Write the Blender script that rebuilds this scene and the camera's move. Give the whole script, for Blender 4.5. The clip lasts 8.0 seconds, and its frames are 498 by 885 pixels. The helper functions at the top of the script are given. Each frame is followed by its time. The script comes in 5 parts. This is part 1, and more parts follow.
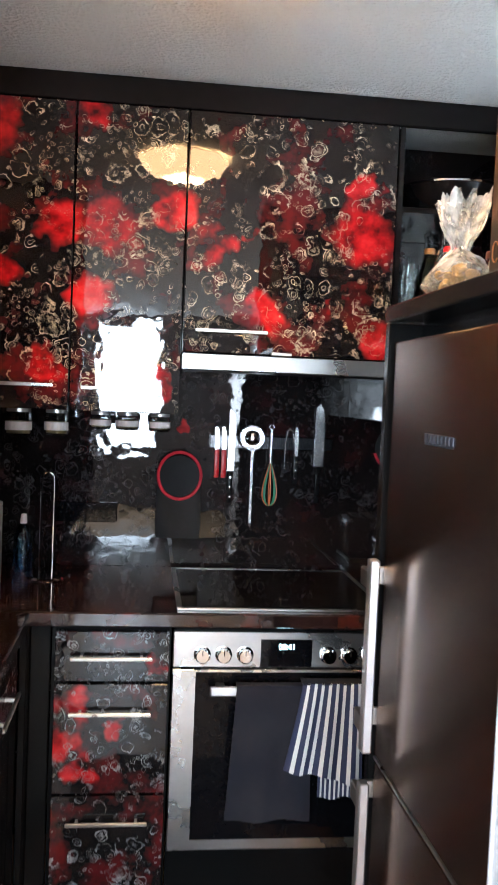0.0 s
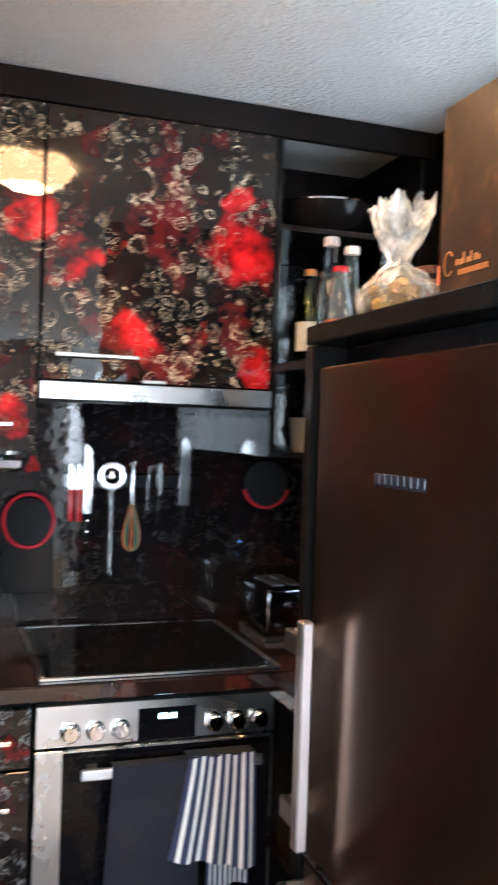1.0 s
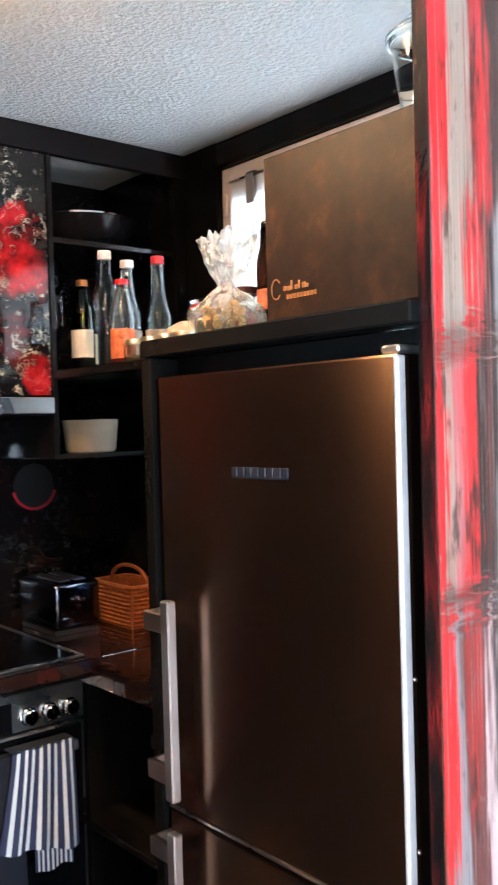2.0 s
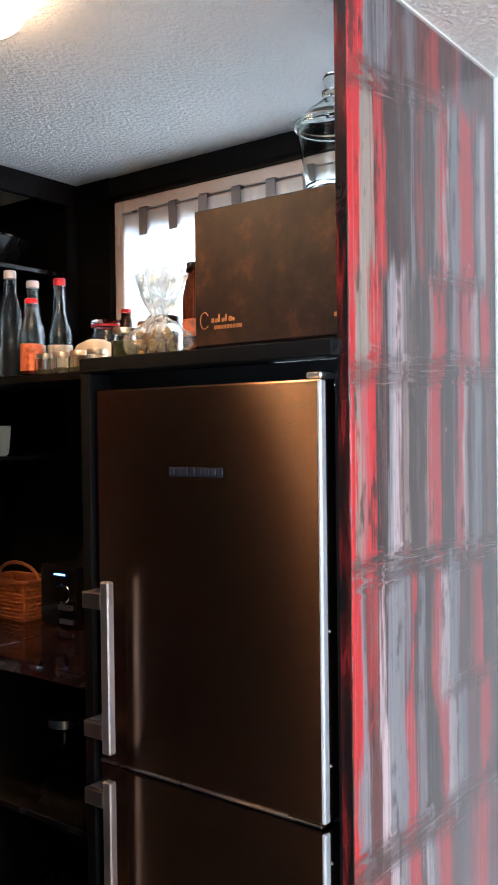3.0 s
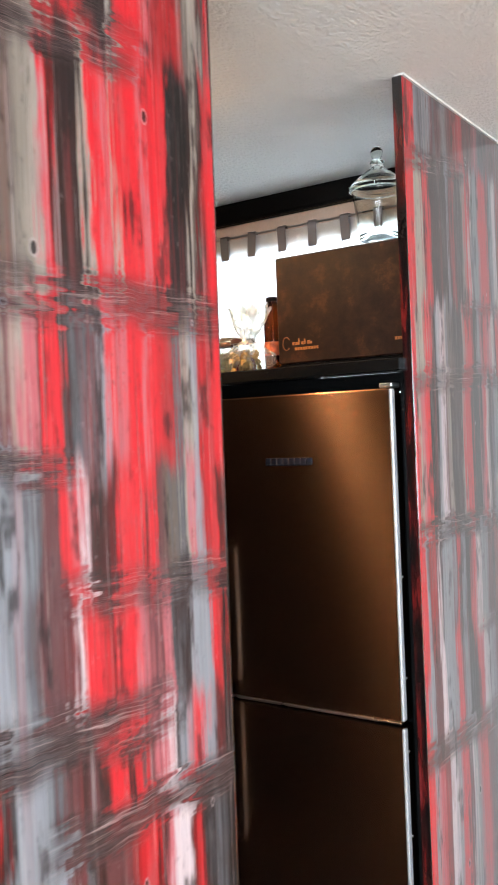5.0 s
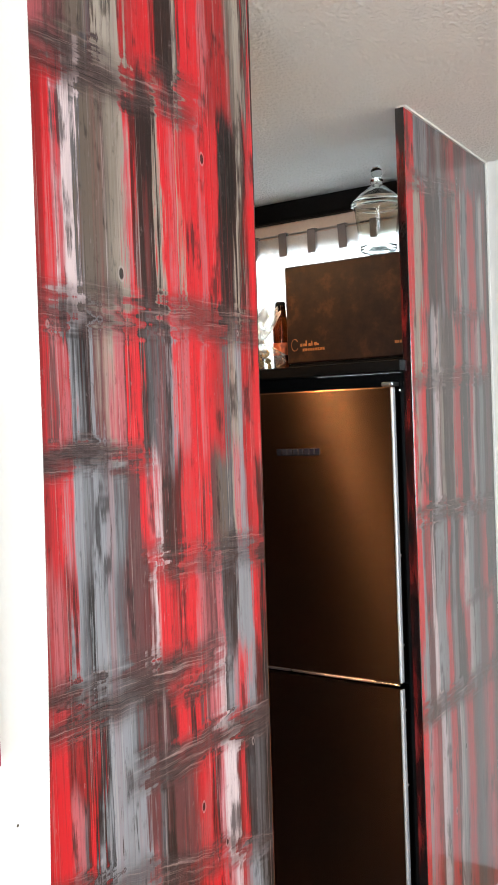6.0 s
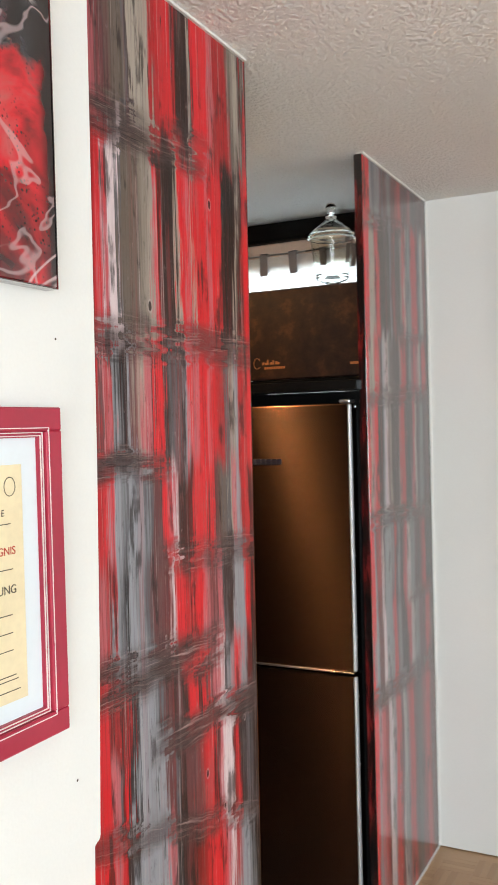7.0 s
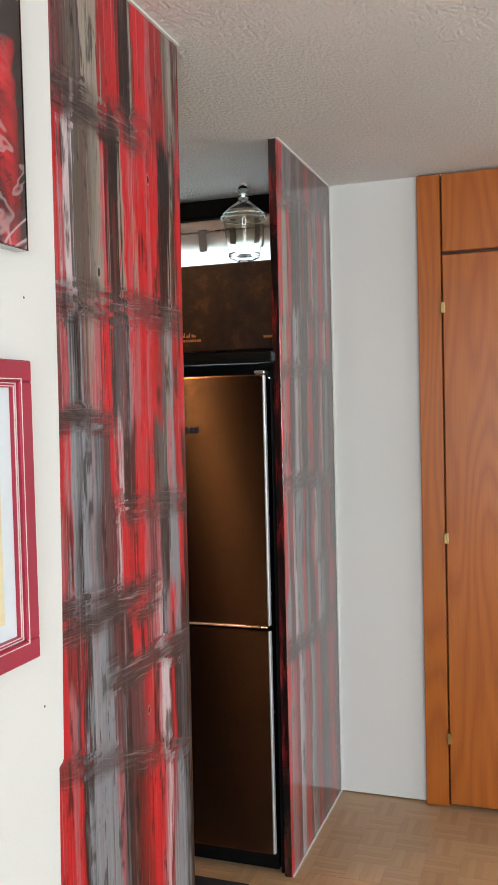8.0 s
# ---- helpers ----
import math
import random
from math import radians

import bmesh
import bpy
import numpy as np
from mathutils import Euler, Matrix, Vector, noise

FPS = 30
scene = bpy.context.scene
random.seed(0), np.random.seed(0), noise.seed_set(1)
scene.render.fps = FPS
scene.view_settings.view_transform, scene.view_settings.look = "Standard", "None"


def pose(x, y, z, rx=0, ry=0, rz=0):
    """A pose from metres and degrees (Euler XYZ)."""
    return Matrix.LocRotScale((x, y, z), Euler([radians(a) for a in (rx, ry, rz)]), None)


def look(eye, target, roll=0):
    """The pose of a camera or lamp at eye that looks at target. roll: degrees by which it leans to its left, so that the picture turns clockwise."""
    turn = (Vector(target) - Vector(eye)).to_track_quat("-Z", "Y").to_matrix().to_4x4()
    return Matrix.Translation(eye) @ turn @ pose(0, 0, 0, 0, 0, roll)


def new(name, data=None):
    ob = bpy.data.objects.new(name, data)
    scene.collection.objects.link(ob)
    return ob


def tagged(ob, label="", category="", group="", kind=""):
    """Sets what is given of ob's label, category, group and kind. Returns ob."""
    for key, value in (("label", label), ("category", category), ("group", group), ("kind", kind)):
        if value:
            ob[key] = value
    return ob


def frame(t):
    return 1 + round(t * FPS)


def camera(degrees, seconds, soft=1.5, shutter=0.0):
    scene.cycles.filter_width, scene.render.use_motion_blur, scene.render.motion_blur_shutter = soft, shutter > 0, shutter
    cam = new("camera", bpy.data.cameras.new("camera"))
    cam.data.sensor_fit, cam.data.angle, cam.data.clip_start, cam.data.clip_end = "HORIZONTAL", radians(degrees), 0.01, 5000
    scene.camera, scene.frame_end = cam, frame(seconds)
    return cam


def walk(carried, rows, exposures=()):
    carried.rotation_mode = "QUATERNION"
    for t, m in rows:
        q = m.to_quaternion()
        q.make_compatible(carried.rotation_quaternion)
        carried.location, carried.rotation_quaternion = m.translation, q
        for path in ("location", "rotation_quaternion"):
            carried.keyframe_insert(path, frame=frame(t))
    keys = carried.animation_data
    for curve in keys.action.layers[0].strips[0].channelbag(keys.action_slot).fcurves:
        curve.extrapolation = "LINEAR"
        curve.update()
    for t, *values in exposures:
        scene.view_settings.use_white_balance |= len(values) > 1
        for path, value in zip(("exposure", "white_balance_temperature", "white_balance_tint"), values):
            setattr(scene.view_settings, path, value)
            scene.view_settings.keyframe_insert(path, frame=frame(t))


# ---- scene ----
cam = camera(31.5, 8.0, soft=1.5, shutter=0.4)
PATH = [
    (0, (-0.507, -1.045, 1.552), (-0.268, 0.937, 1.444), 2.4),
    (0.5, (-0.521, -0.851, 1.565), (-0.24, 1.128, 1.493), 2.3),
    (1, (-0.627, -0.735, 1.552), (0.029, 1.154, 1.529), 1.9),
    (1.3, (-0.742, -0.73, 1.565), (0.161, 1.055, 1.556), -0.1),
    (1.5, (-0.799, -0.74, 1.567), (0.214, 0.984, 1.555), -0.9),
    (1.6, (-0.835, -0.742, 1.572), (0.244, 0.943, 1.552), -1.2),
    (3, (-1.395, -0.821, 1.571), (0.197, 0.389, 1.546), -0.7),
    (3.5, (-1.528, -0.853, 1.585), (0.124, 0.274, 1.558), -1.1),
    (4, (-1.659, -0.959, 1.577), (-0.017, 0.183, 1.541), -2.0),
    (4.5, (-1.81, -0.956, 1.582), (-0.171, 0.189, 1.547), -2.3),
    (5, (-2.006, -0.891, 1.576), (-0.363, 0.25, 1.549), -2.4),
    (5.2, (-2.09, -0.892, 1.572), (-0.443, 0.242, 1.534), -2.6),
    (6.5, (-2.397, -0.941, 1.603), (-0.68, 0.085, 1.559), -1.6),
    (7, (-2.571, -0.889, 1.605), (-0.787, 0.015, 1.568), -1.5),
    (7.5, (-2.695, -0.833, 1.58), (-0.823, -0.13, 1.532), -1.3),
    (8, (-2.751, -0.846, 1.554), (-0.866, -0.184, 1.479), -1.4),
]
walk(cam, [(t, look(eye, target, roll)) for t, eye, target, roll in PATH],
     exposures=[(0, 1.36, 6150, 10), (1.5, 1.56, 6050, 10), (3, 0.86, 5900, 10), (3.5, 0.64, 6100, 10), (4.5, 0.68, 6350, 10), (5.2, 0.72, 6550, 10), (6.5, 0.24, 6950, 10), (7, 0.14, 7000, 10), (8, -0.10, 6950, 10)])

# ---- light ----
sky = bpy.data.worlds.new("sky")
scene.world = sky
sky.use_nodes = True
nt = sky.node_tree
tex = nt.nodes.new("ShaderNodeTexSky")
tex.sky_type, tex.sun_disc = "NISHITA", False
tex.sun_elevation, tex.sun_rotation = radians(49), radians(176)
nt.links.new(tex.outputs[0], nt.nodes["Background"].inputs[0])
nt.nodes["Background"].inputs[1].default_value = 0.12


def window_light(name, where, towards, width, height, power, colour):
    lamp = bpy.data.lights.new(name, "AREA")
    lamp.shape, lamp.size, lamp.size_y = "RECTANGLE", width, height
    lamp.energy, lamp.color = power, colour
    ob = new(name, lamp)
    ob.matrix_world = look(where, towards)
    return ob


DAY = (0.73, 0.87, 1.0)
window_light("window_light_south", (-0.69, -6.62, 1.55), (-0.69, 0, 1.55), 0.70, 1.55, 88, DAY)
window_light("window_light_balcony", (-2.60, -6.62, 1.45), (-2.60, 0, 1.45), 1.30, 1.75, 84, DAY)
# the west lamp is an added fill for the east wall, without a known window
window_light("fill_light_west", (-5.12, -2.1, 1.4), (0, -2.1, 1.4), 2.6, 1.4, 160, DAY)
window_light("window_light_kitchen", (0.96, 0.72, 1.9), (0, 0.72, 1.9), 1.15, 0.85, 13, DAY)

sun = new("sun", bpy.data.lights.new("sun", "SUN"))
sun.data.energy, sun.data.angle, sun.data.color = 3.0, radians(0.5), (1.0, 0.95, 0.88)
sun.matrix_world = look((0.3, -20, 17), (-0.6, -5.2, 0))

# ---- materials ----
PALETTE = {"k": (0.006, 0.004, 0.004), "b": (0.026, 0.010, 0.008), "d": (0.10, 0.006, 0.006), "r": (0.34, 0.012, 0.015),
           "R": (0.60, 0.014, 0.022), "p": (0.46, 0.105, 0.12), "m": (0.11, 0.034, 0.036), "t": (0.115, 0.088, 0.070),
           "T": (0.32, 0.27, 0.225), "g": (0.088, 0.086, 0.094), "G": (0.235, 0.24, 0.262), "w": (0.60, 0.48, 0.49)}


class Shader:
    """A node material with short calls for the nodes."""

    def __init__(self, name):
        self.mat = bpy.data.materials.new(name)
        self.mat.use_nodes = True
        self.tree = self.mat.node_tree
        self.bsdf = self.tree.nodes["Principled BSDF"]
        self.co = self.tree.nodes.new("ShaderNodeTexCoord").outputs["Object"]

    def put(self, socket, value):
        if isinstance(value, bpy.types.NodeSocket):
            self.tree.links.new(value, socket)
        elif isinstance(value, tuple) and len(value) == 3 and socket.type == "RGBA":
            socket.default_value = (*value, 1)
        else:
            socket.default_value = value

    def set(self, **values):
        for key, value in values.items():
            self.put(self.bsdf.inputs[key.replace("_", " ")], value)
        return self

    def math(self, op, a, b=0.0, c=0.0, clamp=False):
        n = self.tree.nodes.new("ShaderNodeMath")
        n.operation, n.use_clamp = op, clamp
        for socket, value in zip(n.inputs, (a, b, c)):
            self.put(socket, value)
        return n.outputs[0]

    def xyz(self, vector=None):
        n = self.tree.nodes.new("ShaderNodeSeparateXYZ")
        self.put(n.inputs[0], vector or self.co)
        return n.outputs[0], n.outputs[1], n.outputs[2]

    def vec(self, x=0.0, y=0.0, z=0.0):
        n = self.tree.nodes.new("ShaderNodeCombineXYZ")
        for socket, value in zip(n.inputs, (x, y, z)):
            self.put(socket, value)
        return n.outputs[0]

    def scaled(self, sx, sy, sz, vector=None):
        n = self.tree.nodes.new("ShaderNodeMapping")
        self.put(n.inputs["Vector"], vector or self.co)
        n.inputs["Scale"].default_value = (sx, sy, sz)
        return n.outputs[0]

    def noise(self, vector=None, scale=5.0, detail=3.0, rough=0.55, distortion=0.0, colour=False):
        n = self.tree.nodes.new("ShaderNodeTexNoise")
        self.put(n.inputs["Vector"], vector or self.co)
        n.inputs["Scale"].default_value, n.inputs["Detail"].default_value = scale, detail
        n.inputs["Roughness"].default_value, n.inputs["Distortion"].default_value = rough, distortion
        return n.outputs[1 if colour else 0]

    def voronoi(self, vector=None, scale=5.0, feature="F1", out="Distance", randomness=1.0):
        n = self.tree.nodes.new("ShaderNodeTexVoronoi")
        n.feature = feature
        self.put(n.inputs["Vector"], vector or self.co)
        n.inputs["Scale"].default_value, n.inputs["Randomness"].default_value = scale, randomness
        return n.outputs[out]

    def wave(self, vector, scale, distortion, detail=2.0, kind="BANDS"):
        n = self.tree.nodes.new("ShaderNodeTexWave")
        n.wave_type = kind
        self.put(n.inputs["Vector"], vector)
        n.inputs["Scale"].default_value, n.inputs["Distortion"].default_value = scale, distortion
        n.inputs["Detail"].default_value = detail
        return n.outputs["Fac"]

    def ramp(self, fac, stops, smooth="LINEAR"):
        n = self.tree.nodes.new("ShaderNodeValToRGB")
        self.put(n.inputs[0], fac)
        n.color_ramp.interpolation = smooth
        e = n.color_ramp.elements
        while len(e) < len(stops):
            e.new(0.5)
        for el, (at, colour) in zip(e, stops):
            el.position = at
            el.color = (*colour, 1) if isinstance(colour, tuple) else (colour, colour, colour, 1)
        return n.outputs[0]

    def span(self, value, a, b, lo=0.0, hi=1.0):
        n = self.tree.nodes.new("ShaderNodeMapRange")
        n.interpolation_type = "SMOOTHSTEP"
        for socket, v in zip(n.inputs, (value, a, b, lo, hi)):
            self.put(socket, v)
        return n.outputs[0]

    def mix(self, fac, a, b, blend="MIX"):
        n = self.tree.nodes.new("ShaderNodeMix")
        n.data_type, n.blend_type = "RGBA", blend
        self.put(n.inputs[0], fac)
        self.put(n.inputs[6], a)
        self.put(n.inputs[7], b)
        return n.outputs[2]

    def bump(self, height, strength=0.3, distance=0.002):
        n = self.tree.nodes.new("ShaderNodeBump")
        n.inputs["Strength"].default_value, n.inputs["Distance"].default_value = strength, distance
        self.put(n.inputs["Height"], height)
        self.put(self.bsdf.inputs["Normal"], n.outputs[0])
        self.put(self.bsdf.inputs["Coat Normal"], n.outputs[0])
        return self

    def random(self):
        return self.tree.nodes.new("ShaderNodeObjectInfo").outputs["Random"]


def varied(name, colour, rough=0.4, metal=0.0, amount=0.18, scale=6.0, fine=90.0, bump=0.08, **more):
    """A plain surface with uneven tone at two scales and a fine relief."""
    m = Shader(name)
    big, small = m.noise(scale=scale, detail=4), m.noise(scale=fine, detail=2)
    dark = tuple(c * (1 - amount) for c in colour)
    light = tuple(min(1.0, c * (1 + amount)) for c in colour)
    fac = m.math("ADD", m.math("MULTIPLY", big, 0.7), m.math("MULTIPLY", small, 0.3))
    m.set(Base_Color=m.ramp(fac, [(0.3, dark), (0.7, light)]), Metallic=metal,
          Roughness=m.span(big, 0.3, 0.7, max(0.02, rough * 0.85), min(1.0, rough * 1.15)), **more)
    m.bump(small, bump, 0.001)
    return m.mat


def glass(name, colour, rough=0.02, ior=1.45):
    return Shader(name).set(Base_Color=colour, Roughness=rough, IOR=ior, Transmission_Weight=1.0).mat


def glow(name, colour, strength, base=(0.8, 0.8, 0.8)):
    return Shader(name).set(Base_Color=base, Emission_Color=colour, Emission_Strength=strength, Roughness=0.4).mat


def streaked_paint(name, x0, x1, rows, bands, dull=0.30, wash=None, coat=0.45):
    """Poured acrylic in upright streaks under clear resin. rows: streaks from x0 to x1, lowest row first, a letter of the palette and a
    share of the width; bands: (height at x = 0, slope, half width, from x, to x, strength) of the swept bands between the rows."""
    m = Shader(name)
    x, y, z = m.xyz()
    flat = m.vec(x, 0.0, z)

    def wander(sx, sz, detail=2, rough=0.55, seed=0.0):
        return m.math("SUBTRACT", m.noise(m.scaled(sx, 1, sz, m.vec(x, seed, z)), 1.0, detail, rough), 0.5)

    drag, hair, nick = wander(8, 2.6, 3), wander(62, 1.5, 4, 0.7), wander(40, 10, 4, 0.65)
    jag, ends = wander(22, 6, 3), wander(34, 0.5, 2)
    ripple = m.math("SUBTRACT", m.noise(m.scaled(8, 1, 75, flat), 1.0, 2), 0.5)
    swept, along, over = None, None, []
    for height, slope, half, xa, xb, strength in bands:
        line = m.math("MULTIPLY_ADD", x, slope, height)
        off = m.math("SUBTRACT", m.math("ADD", z, m.math("ADD", m.math("MULTIPLY", jag, 0.035), m.math("MULTIPLY", drag, 0.07))), line)
        near = m.span(m.math("ABSOLUTE", off), half * 1.5, half * 0.45, 0.0, strength)
        reach = m.math("MULTIPLY", m.span(x, xa - 0.05, xa + 0.05), m.span(x, xb + 0.05, xb - 0.05))
        near = m.math("MULTIPLY", near, reach)
        swept = near if swept is None else m.math("MAXIMUM", swept, near)
        straight = m.math("SUBTRACT", m.math("MULTIPLY_ADD", jag, 0.012, z), line)
        along = straight if along is None else m.mix(m.span(near, 0.0, 0.2), along, straight)
        over.append(m.span(m.math("ADD", off, m.math("MULTIPLY", ends, 0.16)), -0.03, 0.03))
    u = m.math("ADD", x, m.math("MULTIPLY", drag, 0.068))
    u = m.math("ADD", u, m.math("MULTIPLY", hair, 0.10))
    u = m.math("ADD", u, m.math("MULTIPLY", nick, 0.020))
    u = m.math("ADD", u, m.math("MULTIPLY", m.math("MULTIPLY", ripple, swept), 0.19))
    u = m.math("DIVIDE", m.math("SUBTRACT", u, x0), x1 - x0)
    colour = None
    for i, streaks in enumerate(rows):
        c = m.ramp(u, [(float(word[1:]) / 100, PALETTE[word[0]]) for word in streaks.split()])
        colour = c if colour is None else m.mix(over[i - 1], colour, c)
    # brush hairs, thin washes and worn patches
    streak = m.noise(m.scaled(190, 1, 2.0, flat), 1.0, 4, 0.7)
    pale = m.noise(m.scaled(130, 1, 1.4, m.vec(m.math("ADD", x, 4.0), 2.0, z)), 1.0, 4, 0.65)
    warm = m.noise(m.scaled(34, 1, 0.9, m.vec(m.math("ADD", x, 2.0), 5.0, z)), 1.0, 3, 0.6)
    grey = m.noise(m.scaled(24, 1, 3, m.vec(m.math("ADD", x, 9.0), 1.0, z)), 1.0, 5, 0.7)
    colour = m.mix(m.span(streak, 0.51, 0.68, 0, 0.50), colour, (0.018, 0.010, 0.010))
    colour = m.mix(m.span(pale, 0.56, 0.70, 0, 0.40), colour, (0.50, 0.42, 0.41))
    colour = m.mix(m.span(warm, 0.54, 0.70, 0, 0.30), colour, (0.30, 0.045, 0.050))
    colour = m.mix(m.span(grey, 0.52, 0.70, 0, dull), colour, (0.15, 0.125, 0.125))
    mottle = m.noise(m.scaled(70, 1, 28, m.vec(x, 6.0, z)), 1.0, 4, 0.7)
    colour = m.mix(m.span(mottle, 0.56, 0.70, 0, 0.35), colour, (0.018, 0.008, 0.008))
    colour = m.mix(m.span(mottle, 0.40, 0.28, 0, 0.30), colour, (0.36, 0.27, 0.27))
    ground = m.noise(m.scaled(26, 1, 4.5, m.vec(m.math("ADD", x, m.math("MULTIPLY", hair, 0.05)), 12.0, z)), 1.0, 4, 0.65)
    colour = m.mix(m.span(ground, 0.55, 0.64, 0, 0.78), colour, (0.014, 0.008, 0.008))
    # grey tint over the streaks, stronger from wash[0] to wash[1]
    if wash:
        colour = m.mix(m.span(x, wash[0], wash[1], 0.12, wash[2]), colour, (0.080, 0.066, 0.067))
    # pebbled skin where the paint has crept
    cell = m.voronoi(m.scaled(1, 1, 0.75, flat), 120)
    crept = m.span(m.noise(m.scaled(10, 1, 2.2, m.vec(x, 3.0, z)), 1.0, 5, 0.7), 0.56, 0.68)
    colour = m.mix(m.math("MULTIPLY", crept, m.span(cell, 0.34, 0.10, 0, 0.45)), colour, (0.03, 0.02, 0.02))
    # the swept bands, in thin lines along their length
    lines = m.noise(m.vec(m.math("MULTIPLY", x, 5.0), 0.0, m.math("MULTIPLY", along, 190.0)), 1.0, 4, 0.65)
    band_colour = m.ramp(lines, [(0.36, (0.010, 0.006, 0.006)), (0.46, (0.070, 0.042, 0.040)), (0.52, (0.022, 0.011, 0.011)), (0.60, (0.13, 0.085, 0.080)), (0.74, (0.36, 0.27, 0.26))])
    cover = m.span(m.noise(m.scaled(5, 1, 16, m.vec(x, 8.0, z)), 1.0, 3), 0.34, 0.58, 0.30, 0.96)
    colour = m.mix(m.math("MULTIPLY", swept, cover), colour, band_colour)
    # burst bubbles: a few dark holes with pale rings
    place = m.scaled(1, 1, 0.55, m.vec(m.math("ADD", x, m.math("MULTIPLY", nick, 0.012)), 0.0, z))
    hole = m.voronoi(place, 30)
    chance = m.xyz(m.voronoi(place, 30, out="Color"))[0]
    burst = m.math("SUBTRACT", hole, m.math("MULTIPLY", m.span(chance, 0.945, 1.0), 0.17))
    there = m.span(chance, 0.945, 0.95)
    colour = m.mix(m.math("MULTIPLY", there, m.span(m.math("ABSOLUTE", m.math("SUBTRACT", burst, 0.04)), 0.05, 0.01, 0, 0.4)), colour, (0.40, 0.34, 0.34))
    colour = m.mix(m.math("MULTIPLY", there, m.span(burst, 0.03, -0.02, 0, 0.9)), colour, (0.012, 0.007, 0.007))
    m.set(Base_Color=colour, Roughness=0.4, Specular_IOR_Level=0.10, Coat_Weight=coat, Coat_Roughness=0.03)
    relief = m.math("ADD", m.math("MULTIPLY", streak, 0.45), m.math("MULTIPLY", m.math("MULTIPLY", lines, swept), 1.3))
    relief = m.math("ADD", relief, m.math("MULTIPLY", m.math("MULTIPLY", cell, crept), 0.35))
    m.bump(relief, 0.30, 0.004)
    return m.mat


def celled_paint(name, spots, amount=1.0, tone=(0.46, 0.38, 0.28), coat=1.0):
    """Black poured acrylic with pale rings and cells and red pools, under clear resin. spots: (x, z, radius) of the red pools."""
    m = Shader(name)
    x, y, z = m.xyz()
    warp = m.noise(scale=13.0, detail=4, colour=True)
    n = m.tree.nodes.new("ShaderNodeVectorMath")
    n.operation = "MULTIPLY_ADD"
    m.put(n.inputs[0], warp)
    n.inputs[1].default_value = (0.055, 0.0, 0.055)
    m.put(n.inputs[2], m.vec(x, 0.0, z))
    co = n.outputs[0]
    grit = m.math("SUBTRACT", m.noise(scale=48.0, detail=5, rough=0.65), 0.5)

    def agate(scale, where, least):
        """Round cells of uneven size with thin pale concentric rings, some with a clouded heart."""
        d = m.voronoi(co, scale, randomness=0.9)
        chance, second, third = m.xyz(m.voronoi(co, scale, out="Color", randomness=0.9))
        t = m.math("ADD", m.math("DIVIDE", d, m.math("MULTIPLY_ADD", chance, 0.30, least)), m.math("MULTIPLY", grit, 0.95))
        rim = m.span(m.math("ABSOLUTE", m.math("SUBTRACT", t, 0.93)), 0.11, 0.02)
        mid = m.span(m.math("ABSOLUTE", m.math("SUBTRACT", t, 0.66)), 0.09, 0.02, 0, 0.9)
        inner = m.span(m.math("ABSOLUTE", m.math("SUBTRACT", t, 0.38)), 0.08, 0.02, 0, 0.8)
        mid = m.math("MULTIPLY", mid, m.span(second, 0.30, 0.36))
        inner = m.math("MULTIPLY", inner, m.span(third, 0.40, 0.46))
        heart = m.math("MULTIPLY", m.span(t, 0.60, 0.20, 0, 0.45), m.span(second, 0.62, 0.68))
        return m.math("MULTIPLY", m.math("MAXIMUM", m.math("MAXIMUM", rim, mid), m.math("MAXIMUM", inner, heart)), where)

    place = m.noise(m.vec(x, 0.0, z), 5.0, 3, 0.6)
    place2 = m.noise(m.vec(z, 3.0, x), 5.5, 3, 0.6)
    web = m.math("MAXIMUM", agate(11.0, m.span(place, 0.52, 0.56), 0.24), agate(24.0, m.span(place2, 0.48, 0.52), 0.28))
    web = m.math("MAXIMUM", web, agate(60.0, m.span(m.noise(m.vec(z, 7.0, x), 7.0, 3), 0.50, 0.55, 0, 0.9), 0.25))
    web = m.math("MULTIPLY", web, m.span(m.noise(scale=26.0, detail=5, rough=0.7), 0.38, 0.62, 0.0, 1.0))
    pool = None
    edge = m.math("MULTIPLY", m.math("SUBTRACT", m.noise(m.vec(x, 5.0, z), 9.0, 3, 0.5), 0.5), 0.22)
    for sx, sz, radius in spots:
        dx, dz = m.math("SUBTRACT", x, sx), m.math("SUBTRACT", z, sz)
        d = m.math("SQRT", m.math("ADD", m.math("MULTIPLY", dx, dx), m.math("MULTIPLY", dz, dz)))
        near = m.span(m.math("ADD", d, edge), radius * 0.85, radius * 0.35)
        pool = near if pool is None else m.math("MAXIMUM", pool, near)
    red = m.ramp(m.noise(scale=15.0, detail=3), [(0.30, (0.04, 0.003, 0.004)), (0.44, (0.28, 0.006, 0.009)), (0.58, (0.52, 0.014, 0.018)), (0.76, (0.58, 0.07, 0.065))])
    haze = m.span(m.noise(m.vec(x, 11.0, z), 6.0, 4, 0.65), 0.50, 0.66, 0.0, 0.75 * amount)
    base = m.mix(haze, (0.010, 0.008, 0.008), (0.12, 0.008, 0.010))
    base = m.mix(pool, base, red) if pool is not None else base
    pale = m.ramp(m.noise(scale=35.0, detail=3), [(0.3, tuple(c * 0.45 for c in tone)), (0.7, tuple(min(1, c * 1.5) for c in tone))])
    hide = m.math("SUBTRACT", 1.0, m.math("MULTIPLY", pool, 0.6)) if pool is not None else 1.0
    colour = m.mix(m.math("MULTIPLY", m.math("MULTIPLY", web, hide), amount), base, pale)
